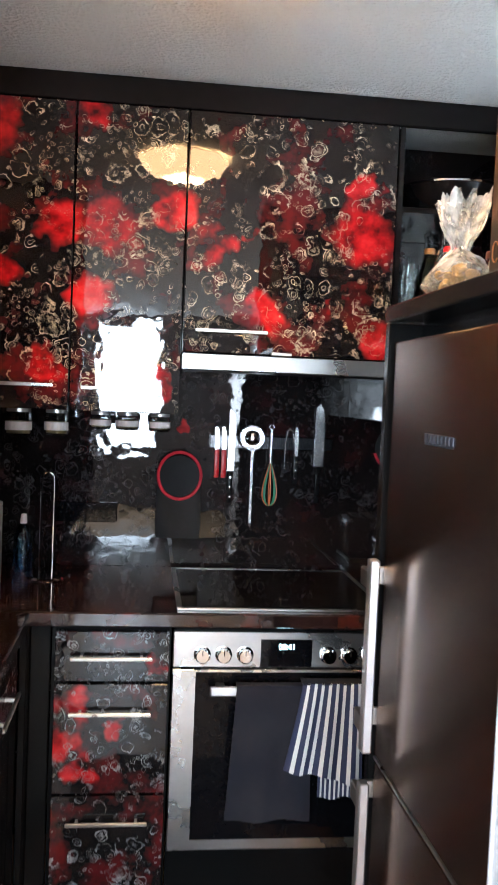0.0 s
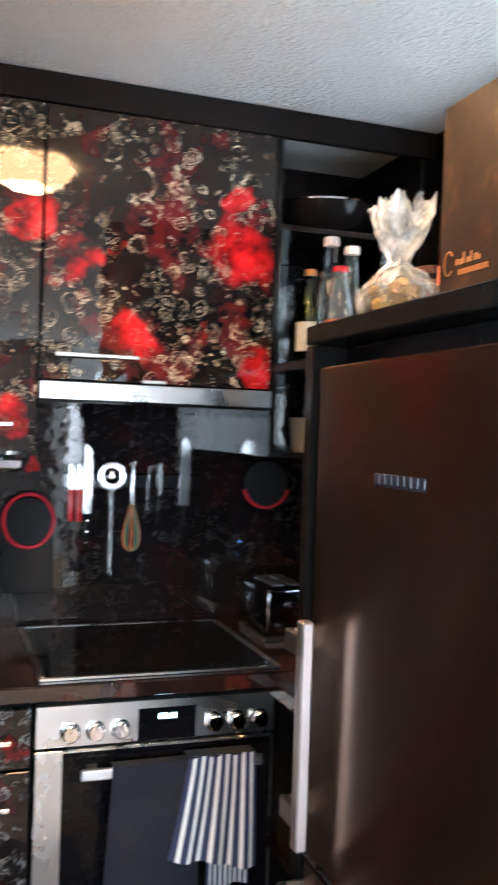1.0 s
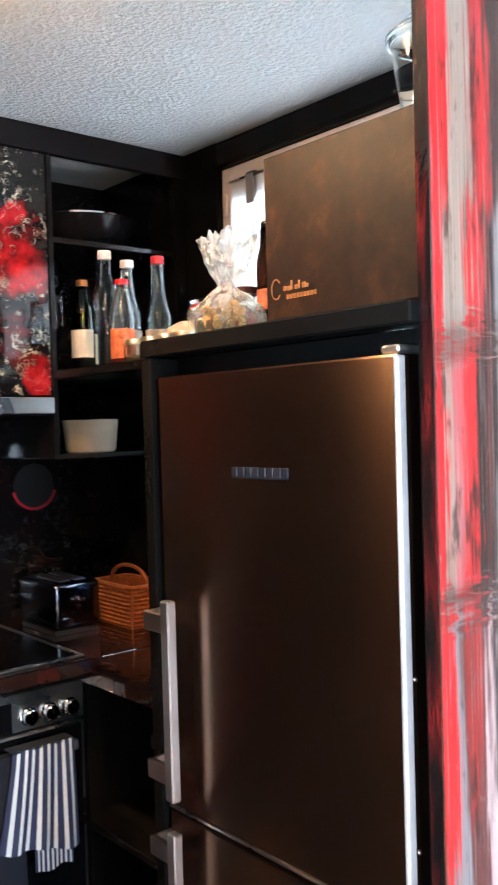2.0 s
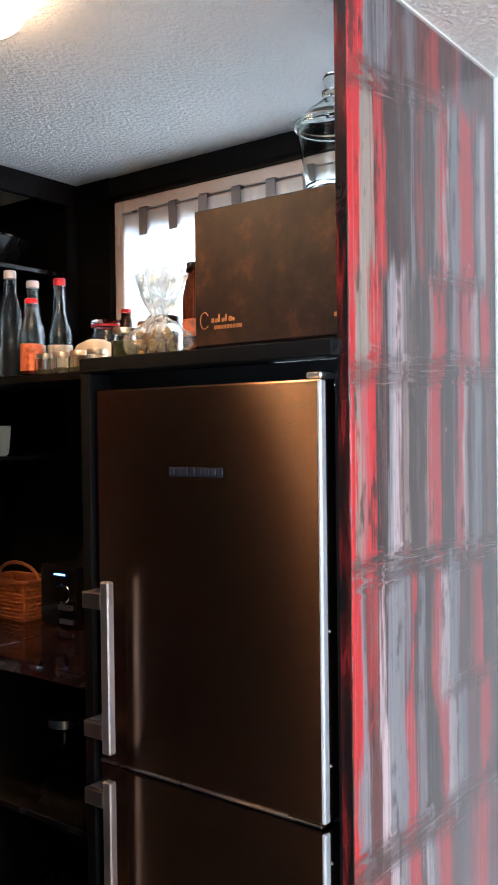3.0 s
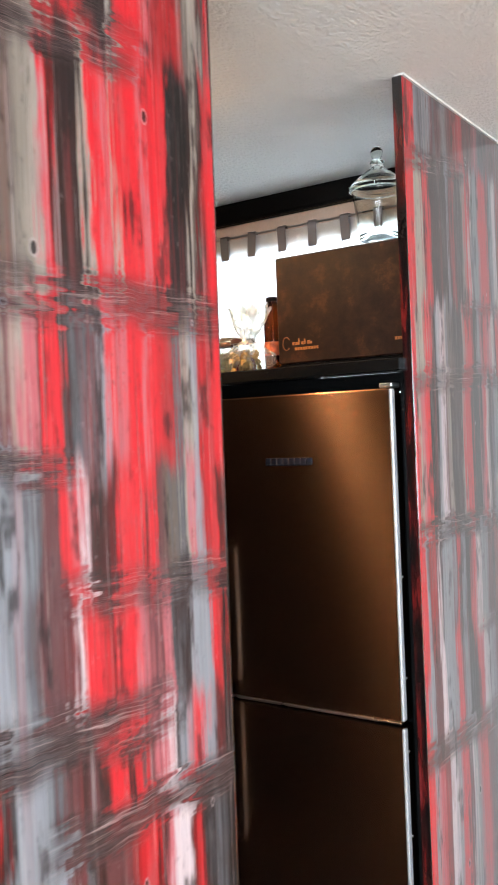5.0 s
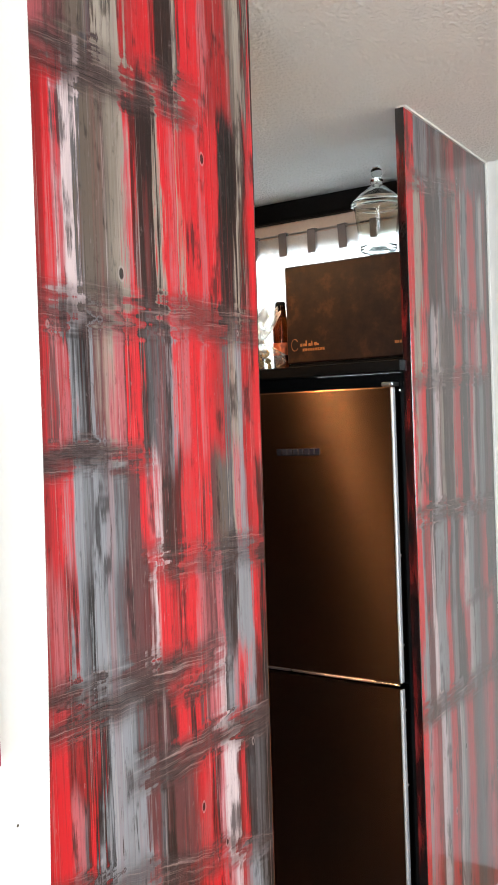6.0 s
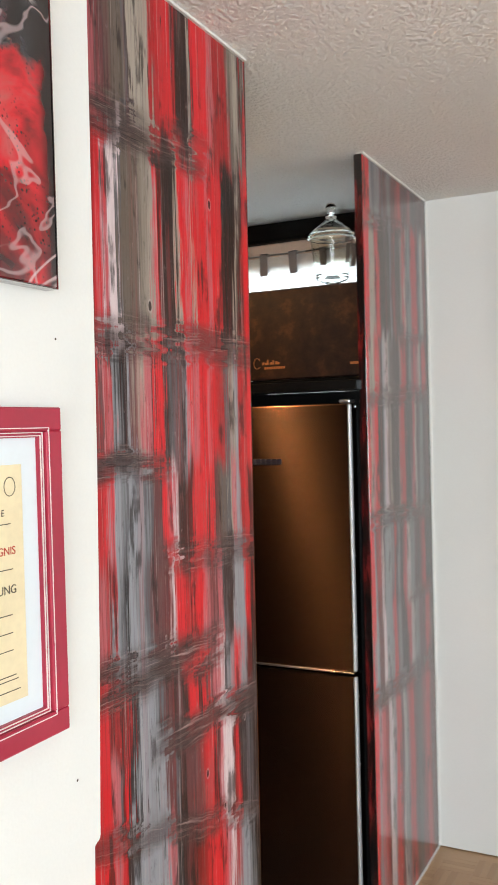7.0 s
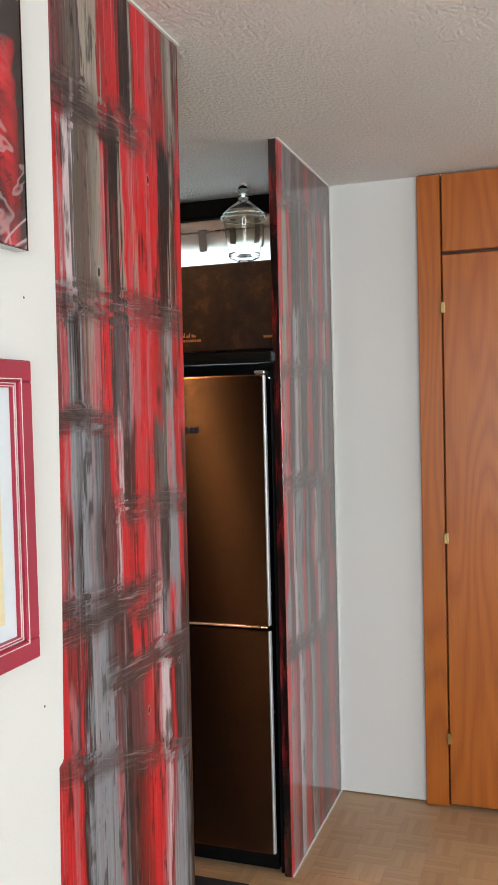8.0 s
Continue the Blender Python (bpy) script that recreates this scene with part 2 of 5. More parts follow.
    m.set(Base_Color=colour, Roughness=0.5, Specular_IOR_Level=0.0, Coat_Weight=coat, Coat_Roughness=0.02)
    m.bump(m.math("ADD", m.noise(scale=8.0, detail=2), m.math("MULTIPLY", m.noise(scale=30.0, detail=1), 0.12)), 0.10, 0.010)
    return m.mat


def worktop_material():
    m = Shader("dark_worktop")
    cloud, fleck = m.noise(scale=9.0, detail=4), m.noise(scale=70.0, detail=3)
    # reddish clouds stand in for red reflections on the gloss, put into the colour
    m.set(Base_Color=m.ramp(cloud, [(0.35, (0.008, 0.005, 0.005)), (0.55, (0.022, 0.010, 0.009)), (0.72, (0.075, 0.014, 0.010))]),
          Roughness=m.span(fleck, 0.3, 0.7, 0.04, 0.08), Specular_IOR_Level=0.6)
    m.bump(m.noise(scale=14.0, detail=3), 0.10, 0.010)
    return m.mat


M = {}
M["white_paint"] = varied("white_wall_paint", (0.71, 0.70, 0.67), 0.7, amount=0.03, scale=2.5, fine=160, bump=0.25)
# backlit shade of the unseen south wall, put into its colour for dim reflections
M["dim_south_paint"] = varied("darkened_wall_paint", (0.20, 0.18, 0.185), 0.75, amount=0.05, scale=2.5, fine=160, bump=0.25)
M["black"] = varied("black_lacquer", (0.006, 0.006, 0.006), 0.22, amount=0.3, scale=5, fine=140, bump=0.05, Specular_IOR_Level=0.06)
M["black_gloss"] = varied("black_resin", (0.008, 0.007, 0.007), 0.10, amount=0.3, scale=5, fine=30, bump=0.05, Specular_IOR_Level=0.18)
M["worktop"] = worktop_material()
M["steel"] = varied("brushed_steel", (0.50, 0.49, 0.48), 0.30, 1.0, amount=0.08)
M["chrome"] = varied("chrome", (0.75, 0.75, 0.76), 0.10, 1.0, amount=0.05)
M["blade"] = varied("blade_steel", (0.72, 0.72, 0.72), 0.22, 1.0, amount=0.05)
M["aluminium"] = varied("matt_aluminium", (0.66, 0.67, 0.70), 0.38, 1.0, amount=0.05)
M["edge_metal"] = varied("satin_aluminium_edge", (0.60, 0.61, 0.63), 0.45, 0.6, amount=0.04)
M["badge"] = varied("dark_blue_badge", (0.020, 0.022, 0.035), 0.35, 0.3)
M["dark_glass"] = varied("black_glass", (0.004, 0.004, 0.005), 0.05, amount=0.2, bump=0.0, Specular_IOR_Level=0.16)
M["glass"] = glass("clear_glass", (0.96, 0.985, 0.975), 0.01, 1.33)
M["jar_glass"] = glass("clear_greenish_glass", (0.93, 0.97, 0.94), 0.01, 1.30)


def ceiling_material():
    m = Shader("stippled_ceiling_paint")
    lumps = m.noise(scale=75.0, detail=4, rough=0.6)
    tone = m.noise(scale=1.2, detail=2)
    m.set(Base_Color=m.ramp(tone, [(0.3, (0.74, 0.73, 0.71)), (0.7, (0.80, 0.79, 0.77))]), Roughness=0.85)
    m.bump(m.span(lumps, 0.35, 0.68), 0.62, 0.008)
    return m.mat


def fridge_material():
    m = Shader("brushed_dark_steel")
    tone = m.noise(scale=2.0, detail=2)
    m.set(Base_Color=m.ramp(tone, [(0.3, (0.195, 0.117, 0.080)), (0.7, (0.212, 0.130, 0.090))]), Metallic=0.982,
          Roughness=0.27, Anisotropic=1.0, Tangent=m.vec(0.0, 0.0, 1.0))
    return m.mat


def wood_material(name, dark, light):
    m = Shader(name)
    rnd = m.math("MULTIPLY", m.random(), 7.0)
    x, y, z = m.xyz()
    swell = m.noise(m.vec(m.math("MULTIPLY", y, 3.2), rnd, m.math("MULTIPLY", z, 0.42)), 1.0, 2, 0.4)
    rings = m.math("MULTIPLY_ADD", m.math("SINE", m.math("MULTIPLY", swell, 150.0)), 0.5, 0.5)
    pores = m.noise(m.vec(m.math("MULTIPLY", y, 260.0), rnd, m.math("MULTIPLY", z, 7.0)), 1.0, 2)
    fac = m.math("ADD", m.math("MULTIPLY", m.math("POWER", rings, 0.6), 0.26), m.math("MULTIPLY", pores, 0.42))
    m.set(Base_Color=m.ramp(fac, [(0.2, dark), (0.75, light)]), Roughness=0.32, Coat_Weight=0.3, Coat_Roughness=0.15)
    m.bump(pores, 0.08, 0.001)
    return m.mat


def parquet_material():
    m = Shader("oak_parquet")
    strip = m.tree.nodes.new("ShaderNodeNewGeometry").outputs["Random Per Island"]
    tone = m.math("ADD", m.math("MULTIPLY", strip, 0.55), m.math("MULTIPLY", m.random(), 0.3))
    grain = m.noise(m.scaled(20, 20, 20), 6.0, 4)
    fac = m.math("ADD", tone, m.math("MULTIPLY", grain, 0.25))
    m.set(Base_Color=m.ramp(fac, [(0.1, (0.30, 0.17, 0.085)), (0.9, (0.50, 0.32, 0.18))]), Roughness=0.35)
    m.bump(grain, 0.06, 0.001)
    return m.mat


def edge_material():
    m = Shader("dripped_edge_resin")
    drip = m.noise(m.scaled(40, 40, 5), 1.0, 4, 0.6)
    m.set(Base_Color=m.ramp(drip, [(0.46, (0.008, 0.006, 0.006)), (0.62, (0.10, 0.010, 0.010)), (0.8, (0.36, 0.05, 0.05))]),
          Roughness=0.15, Coat_Weight=1.0, Coat_Roughness=0.04)
    m.bump(m.noise(m.scaled(60, 60, 25), 1.0, 3), 0.3, 0.004)
    return m.mat


M["edge_resin"] = edge_material()
M["ceiling"] = ceiling_material()
M["fridge"] = fridge_material()
M["brass"] = varied("dull_brass", (0.42, 0.28, 0.12), 0.4, 1.0)
M["orange_wood"] = wood_material("varnished_orange_wood", (0.36, 0.085, 0.009), (0.52, 0.150, 0.016))
M["gap_shade"] = varied("shaded_gap", (0.06, 0.02, 0.008), 0.6)
M["parquet"] = parquet_material()
M["art_left"] = streaked_paint("streaked_resin_painting_left", -1.5, -0.8, [
    "R14.9 R20.1 p21.8 R24.8 d27.1 k27.9 G31.1 G43.3 p45.5 g49.2 k51.4 m54.5 d60.0 r66.7 R69.3 R73.7 p77.3 w80.1 r82.9 G86.8 G90.7 k94.8",
    "R15.3 R20.2 p21.4 p22.6 g24.4 d25.9 R27.5 k29.1 G30.7 k32.6 G33.2 G44.2 m45.6 m48.6 g50.8 b53.1 m55.4 m61.0 r66.0 R69.4 k72.0 p73.8 w76.5 w81.1 d82.5 R85.9 k87.9 g92.9 k98.1",
    "R15.6 R19.2 d22.2 r24.0 b25.2 r27.7 k29.5 g31.5 G32.8 G39.5 g42.9 m45.1 b48.7 m52.5 b55.6 R59.5 R62.8 d64.5 R67.0 m69.6 p73.1 w75.7 b77.6 G80.3 R87.0 G90.0 d95.1 k98.2",
    "r16.2 p18.7 r21.0 k22.0 r22.8 G24.0 g27.7 k29.6 G30.8 G34.1 g38.8 m40.8 m45.8 d48.0 w50.2 R51.7 R56.3 r58.4 d61.1 R62.7 R66.9 p68.6 m73.8 p76.5 g79.3 b82.1 g84.5 G86.9 G91.8 R93.8 r96.9 k99.0",
    "r16.7 R20.9 p22.4 G23.6 G25.7 g28.8 G30.7 G37.2 g40.0 m41.3 m45.6 R47.0 R49.2 p52.2 w53.7 d55.0 b56.8 d62.4 R64.1 R70.0 d71.0 R72.6 R74.4 m75.8 t80.8 g83.6 T85.5 p87.4 G90.4 r93.4 R96.5 d98.6",
    "r16.6 R18.2 m20.5 p21.6 r23.4 G24.4 g26.4 k28.3 b30.8 G32.1 m34.0 T37.3 p40.1 d42.8 R43.8 R48.6 b50.0 g53.8 m56.1 G59.3 R61.4 p64.1 R66.6 R70.9 p73.0 R74.9 r83.0 g84.5 T87.4 G89.4 r92.3 R97.5",
    "r16.9 r19.0 R21.3 p23.4 w25.4 w29.1 g30.0 t31.0 t36.2 T44.4 p45.5 R46.9 d48.4 b50.9 b55.4 T57.0 R58.1 R60.9 p62.9 R64.5 T65.5 R67.5 R73.5 p75.3 R76.6 R81.7 k83.2 k88.3 b90.3 T92.3 b94.3 R99.0",
    "p17.2 m22.9 t27.7 t32.1 g33.4 b35.4 T36.0 T46.3 r47.7 R55.2 d57.9 b59.0 b64.7 T66.0 b67.7 R68.8 R76.7 p78.1 r80.3 r87.8 t90.8 T95.8 b97.8 R99.5 k100.0"],
    [(0.506, -0.291, 0.03, -1.5, -0.8, 0.7), (0.987, -0.028, 0.035, -1.22, -0.7, 0.9), (1.095, -0.059, 0.045, -1.5, -0.96, 0.95),
     (1.297, -0.054, 0.035, -1.18, -0.7, 0.6), (1.518, -0.014, 0.028, -1.5, -1.16, 1.0), (1.772, 0.005, 0.040, -1.5, -0.7, 0.75),
     (2.210, 0.058, 0.042, -1.5, -0.98, 0.95)])
# G stops of the lower rows include reflected haze, put into the paint colour
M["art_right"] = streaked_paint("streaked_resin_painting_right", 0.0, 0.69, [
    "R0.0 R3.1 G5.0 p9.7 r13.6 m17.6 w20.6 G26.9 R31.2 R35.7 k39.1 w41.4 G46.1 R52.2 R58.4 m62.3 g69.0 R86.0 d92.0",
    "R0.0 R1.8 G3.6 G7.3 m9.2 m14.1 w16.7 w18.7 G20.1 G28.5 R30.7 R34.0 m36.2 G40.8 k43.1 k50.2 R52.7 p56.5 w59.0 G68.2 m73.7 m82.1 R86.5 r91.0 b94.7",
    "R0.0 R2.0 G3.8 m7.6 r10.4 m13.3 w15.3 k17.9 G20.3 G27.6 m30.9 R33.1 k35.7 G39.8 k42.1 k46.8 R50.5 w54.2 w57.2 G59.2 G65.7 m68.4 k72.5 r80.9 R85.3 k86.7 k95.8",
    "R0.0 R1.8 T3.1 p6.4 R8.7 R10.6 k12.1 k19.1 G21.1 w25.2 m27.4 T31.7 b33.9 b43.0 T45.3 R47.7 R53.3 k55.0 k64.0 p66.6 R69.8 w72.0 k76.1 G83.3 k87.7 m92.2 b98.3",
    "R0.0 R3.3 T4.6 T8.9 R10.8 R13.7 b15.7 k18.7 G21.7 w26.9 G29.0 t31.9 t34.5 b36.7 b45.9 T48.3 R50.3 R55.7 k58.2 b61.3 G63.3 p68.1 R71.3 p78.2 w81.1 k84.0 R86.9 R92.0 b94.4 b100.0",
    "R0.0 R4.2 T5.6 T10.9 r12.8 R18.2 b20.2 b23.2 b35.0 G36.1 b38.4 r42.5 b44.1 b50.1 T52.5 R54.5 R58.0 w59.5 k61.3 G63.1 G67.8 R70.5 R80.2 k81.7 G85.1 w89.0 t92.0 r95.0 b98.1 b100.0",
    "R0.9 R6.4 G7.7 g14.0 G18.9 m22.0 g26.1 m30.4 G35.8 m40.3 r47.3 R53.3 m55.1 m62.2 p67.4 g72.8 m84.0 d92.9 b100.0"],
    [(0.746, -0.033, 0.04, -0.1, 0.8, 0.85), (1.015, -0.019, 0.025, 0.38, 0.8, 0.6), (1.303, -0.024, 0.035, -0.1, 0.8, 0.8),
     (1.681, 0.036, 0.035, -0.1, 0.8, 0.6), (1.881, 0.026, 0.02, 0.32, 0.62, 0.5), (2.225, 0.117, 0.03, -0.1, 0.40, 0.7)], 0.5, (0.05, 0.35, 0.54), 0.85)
M["art_cabinet"] = celled_paint("celled_resin_painting", [
    (-0.93, 2.28, 0.10), (-0.77, 2.02, 0.10), (-0.90, 1.86, 0.06), (-0.66, 2.33, 0.06), (-0.45, 2.06, 0.08), (-0.62, 2.0, 0.10),
    (-0.68, 1.80, 0.09), (-0.45, 1.56, 0.05), (-0.322, 1.957, 0.075), (-0.49, 1.58, 0.06), (-0.79, 1.62, 0.07), (0.11, 2.17, 0.05), (-0.16, 1.79, 0.075), (0.11, 2.03, 0.13), (0.16, 1.73, 0.08),
    (-0.20, 2.02, 0.04), (0.02, 1.84, 0.04)])
# blue-grey ring tone: the cool daylight on the drawers, put into the colour
M["art_drawer"] = celled_paint("celled_resin_painting_drawers", [
    (-0.46, 0.78, 0.035), (-0.67, 0.70, 0.07), (-0.55, 0.62, 0.04), (-0.70, 0.55, 0.05), (-0.66, 0.50, 0.05), (-0.50, 0.53, 0.03)],
    1.0, (0.26, 0.27, 0.28), 0.7)
M["art_splash"] = celled_paint("splashed_resin_painting", [(-0.36, 1.42, 0.02)], 0.14, (0.30, 0.30, 0.32), 0.85)


# ---- building blocks ----
def link(name, bm, mat, parent=None, label="", smooth=False):
    mesh = bpy.data.meshes.new(name)
    bmesh.ops.recalc_face_normals(bm, faces=bm.faces[:])
    bm.to_mesh(mesh)
    bm.free()
    if smooth:
        mesh.shade_smooth()
        mesh.set_sharp_from_angle(angle=radians(40))
    if mat:
        mesh.materials.append(mat)
    ob = new(name, mesh)
    if parent:
        ob.parent = parent
    if label:
        ob["label"] = label
    return ob


def part(name, bm, mat, parent, label="", smooth=False):
    return link(name, bm, mat, parent, label, smooth)


def thing(name, label, category, where=(0, 0, 0), group="", kind=""):
    ob = new(name)
    ob.location = where
    return tagged(ob, label, category, group, kind)


def box(x0, x1, y0, y1, z0, z1, bevel=0.0, bm=None, seg=1):
    bm = bm or bmesh.new()
    made = bmesh.ops.create_cube(bm, size=1.0, matrix=Matrix.Translation(((x0 + x1) / 2, (y0 + y1) / 2, (z0 + z1) / 2)) @ Matrix.Diagonal((abs(x1 - x0), abs(y1 - y0), abs(z1 - z0), 1)))
    if bevel:
        edges = list({e for v in made["verts"] for e in v.link_edges})
        bmesh.ops.bevel(bm, geom=edges, offset=bevel, segments=seg, affect="EDGES", profile=0.5)
    return bm


def lathe(profile, segments=24, bm=None, at=(0, 0, 0), axis="z"):
    """A turned form from (radius, height) pairs."""
    bm = bm or bmesh.new()
    turn = {"z": Matrix(), "y": Matrix.Rotation(radians(90), 4, "X"), "x": Matrix.Rotation(radians(90), 4, "Y")}[axis]
    m = Matrix.Translation(at) @ turn
    rings = []
    for r, h in profile:
        if r < 1e-5:
            rings.append([bm.verts.new(m @ Vector((0, 0, h)))])
        else:
            rings.append([bm.verts.new(m @ Vector((r * math.cos(a), r * math.sin(a), h))) for a in (2 * math.pi * i / segments for i in range(segments))])
    if profile[0] == profile[-1] and profile[0][0] > 1e-5:
        bmesh.ops.delete(bm, geom=rings[-1], context="VERTS")
        rings[-1] = rings[0]
    for a, b in zip(rings, rings[1:]):
        for i in range(segments):
            j = (i + 1) % segments
            quad = [a[i % len(a)], a[j % len(a)], b[j % len(b)], b[i % len(b)]]
            quad = [v for k, v in enumerate(quad) if v not in quad[:k]]
            if len(quad) > 2:
                bm.faces.new(quad)
    return bm


def tube(points, radius, segments=8, bm=None, closed=False):
    """A round bar along points."""
    bm = bm or bmesh.new()
    pts = [Vector(p) for p in points]
    rings, up = [], None
    for i, p in enumerate(pts):
        a = pts[i - 1] if i or closed else p
        b = pts[(i + 1) % len(pts)] if i < len(pts) - 1 or closed else p
        way = (b - a).normalized()
        if up is None:
            up = way.orthogonal().normalized()
        up = (up - way * up.dot(way)).normalized()
        side = way.cross(up)
        rings.append([bm.verts.new(p + radius * (math.cos(t) * up + math.sin(t) * side)) for t in (2 * math.pi * k / segments for k in range(segments))])
    pairs = list(zip(rings, rings[1:])) + ([(rings[-1], rings[0])] if closed else [])
    for a, b in pairs:
        for k in range(segments):
            bm.faces.new((a[k], a[(k + 1) % segments], b[(k + 1) % segments], b[k]))
    if not closed:
        bm.faces.new(rings[0])
        bm.faces.new(rings[-1])
    return bm


def structure(name, bm, mat, label, category):
    return tagged(link(name, bm, mat), label, category, kind="structure")


# ---- the rooms ----
H = 2.428
structure("ceiling", box(-5.3, 0.98, -6.8, 2.2, H, H + 0.2), M["ceiling"], "white ceiling with a stippled plaster finish", "ceiling")
floor = structure("floor", box(-5.3, 0.98, -6.8, 2.2, -0.2, -0.006), M["parquet"], "light oak mosaic parquet floor in small squares", "floor")
structure("wall_east", box(0.695, 0.98, -6.8, 0.0, 0, H), M["white_paint"], "smooth white painted wall beside the wooden cupboard", "wall")
structure("wall_south", box(-5.0, -3.3, -6.8, -6.55, 0, H), M["dim_south_paint"], "unseen living room wall, darkened in colour as if backlit", "wall")
structure("wall_south_pier", box(-1.9, -1.06, -6.8, -6.55, 0, H), M["dim_south_paint"], "unseen pier between the living room windows, darkened as if backlit", "wall")
structure("wall_south_side", box(-0.32, 0.695, -6.8, -6.55, 0, H), M["dim_south_paint"], "unseen wall beside the living room window, darkened as if backlit", "wall")
for a, b in ((-3.3, -1.9), (-1.06, -0.32)):
    structure("wall_south_sill", box(a, b, -6.8, -6.55, 0, 0.55 if a < -2 else 0.75), M["dim_south_paint"], "unseen wall under the living room window, darkened as if backlit", "wall")
    structure("lintel_south", box(a, b, -6.8, -6.55, 2.35, H), M["dim_south_paint"], "unseen lintel over the living room window, darkened as if backlit", "wall")
structure("wall_west", box(-5.3, -5.0, -6.8, -3.4, 0, H), M["white_paint"], "white painted wall of the living room", "wall")
structure("wall_west_corner", box(-5.3, -5.0, -0.8, 0.3, 0, H), M["white_paint"], "white painted wall of the living room", "wall")
# unseen opening, added only to let the west fill light in
structure("wall_west_sill", box(-5.3, -5.0, -3.4, -0.8, 0, 0.7), M["white_paint"], "unseen white wall under the opening added for the west fill light", "wall")
structure("lintel_west", box(-5.3, -5.0, -3.4, -0.8, 2.1, H), M["white_paint"], "unseen white lintel over the opening added for the west fill light", "wall")
bm = bmesh.new()
ring = [bm.verts.new((x, -0.030, z)) for x, z in ((-5.0, 0.0), (-1.470, 0.0), (-1.458, 0.77), (-1.452, 0.946), (-1.446, 0.950), (-1.440, 0.952), (-1.437, 0.958), (-1.425, 1.25), (-1.417, 1.56), (-1.412, 2.0), (-1.408, H), (-5.0, H))]
made = bmesh.ops.extrude_face_region(bm, geom=[bm.faces.new(ring)])
bmesh.ops.translate(bm, verts=[v for v in made["geom"] if isinstance(v, bmesh.types.BMVert)], vec=(0, 0.0295, 0))
structure("wall_north", bm, M["white_paint"], "white painted wall with nail holes beside the painted panel", "wall")
structure("wall_north_core", box(-5.0, -1.51, 0.001, 0.12, 0, H), M["white_paint"], "white painted wall behind the plaster", "wall")
structure("partition_wall", box(-1.50, -0.83, 0.026, 0.12, 0, H), M["black"], "black painted end of the kitchen partition wall", "wall")
structure("wall_kitchen_west", box(-1.6, -1.45, 0.12, 2.2, 0, H), M["black"], "black painted kitchen wall", "wall")
structure("wall_kitchen_north", box(-1.45, 0.98, 2.0, 2.2, 0, H), M["art_splash"], "black resin-coated kitchen wall with splashed paint", "wall")
structure("wall_kitchen_east", box(0.695, 0.98, 0.0, 2.0, 0, 1.45), M["black"], "black painted kitchen wall under the small window", "wall")
structure("wall_kitchen_jamb", box(0.695, 0.98, 1.345, 2.0, 1.45, H), M["black"], "black painted kitchen wall beside the small window", "wall")
structure("wall_kitchen_jamb_near", box(0.695, 0.98, 0.0, 0.08, 1.45, H), M["black"], "black painted kitchen wall beside the panel", "wall")
structure("wall_kitchen_lintel", box(0.690, 0.98, 0.08, 1.345, 2.350, H, 0.012, seg=2), M["black"], "black painted beam over the kitchen window", "wall")

# ---- painted panels ----
def painted_panel(name, x0, x1, mat, label, lean=0.0):
    """A resin-coated board; lean: metres by which it drifts sideways for each metre of height."""
    t = thing(name, label, "wall panel")

    def leant(bm):
        for v in bm.verts:
            v.co.x += lean * (v.co.z - 1.4)
        return bm

    part("board", leant(box(x0, x1, 0.002, 0.024, 0.0, H - 0.006, 0.002)), mat, t)
    for a, b in ((x0 - 0.004, x0 - 0.0005), (x1 + 0.0005, x1 + 0.004)):
        part("edge_strip", leant(box(a, b, 0.003, 0.028, 0.0, H - 0.006, 0.001)), M["edge_resin"], t, "dark dripped resin edge")
    part("ceiling_joint", leant(box(x0, x1, -0.002, 0.022, H - 0.0055, H - 0.0005)), M["white_paint"], t, "thin white joint along the ceiling")
    return t


painted_panel("painted_panel", -1.50, -0.80, M["art_left"], "tall red, grey and black streaked resin panel on the partition end", 0.0125)
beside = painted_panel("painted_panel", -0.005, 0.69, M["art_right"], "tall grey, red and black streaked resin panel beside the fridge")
part("corner_joint", box(0.6855, 0.6948, -0.0035, 0.0015, 0.0, H - 0.006), M["white_paint"], beside, "thin white joint along the wall")
part("floor_joint", box(-0.005, 0.685, -0.0035, 0.0015, 0.0003, 0.0045), M["white_paint"], beside, "thin white joint along the floor")

# ---- fridge and its housing ----
bm = box(-0.03, 0.69, 0.665, 0.695, 0, 1.705, 0.002)
house = thing("fridge_housing", "black lacquered boards boxing in the fridge", "cabinet")
part("side_board", bm, M["black"], house)
part("top_board", box(-0.03, 0.69, 0.026, 0.70, 1.707, 1.740, 0.003), M["black"], house)
# added strip blocks light from behind, so the gap over the fridge stays black
part("top_filler", box(0.036, 0.056, 0.05, 0.664, 1.6605, 1.706), M["black"], house)
part("filler_board", box(0.012, 0.69, 0.026, 0.046, 0, 1.705), M["black"], house)


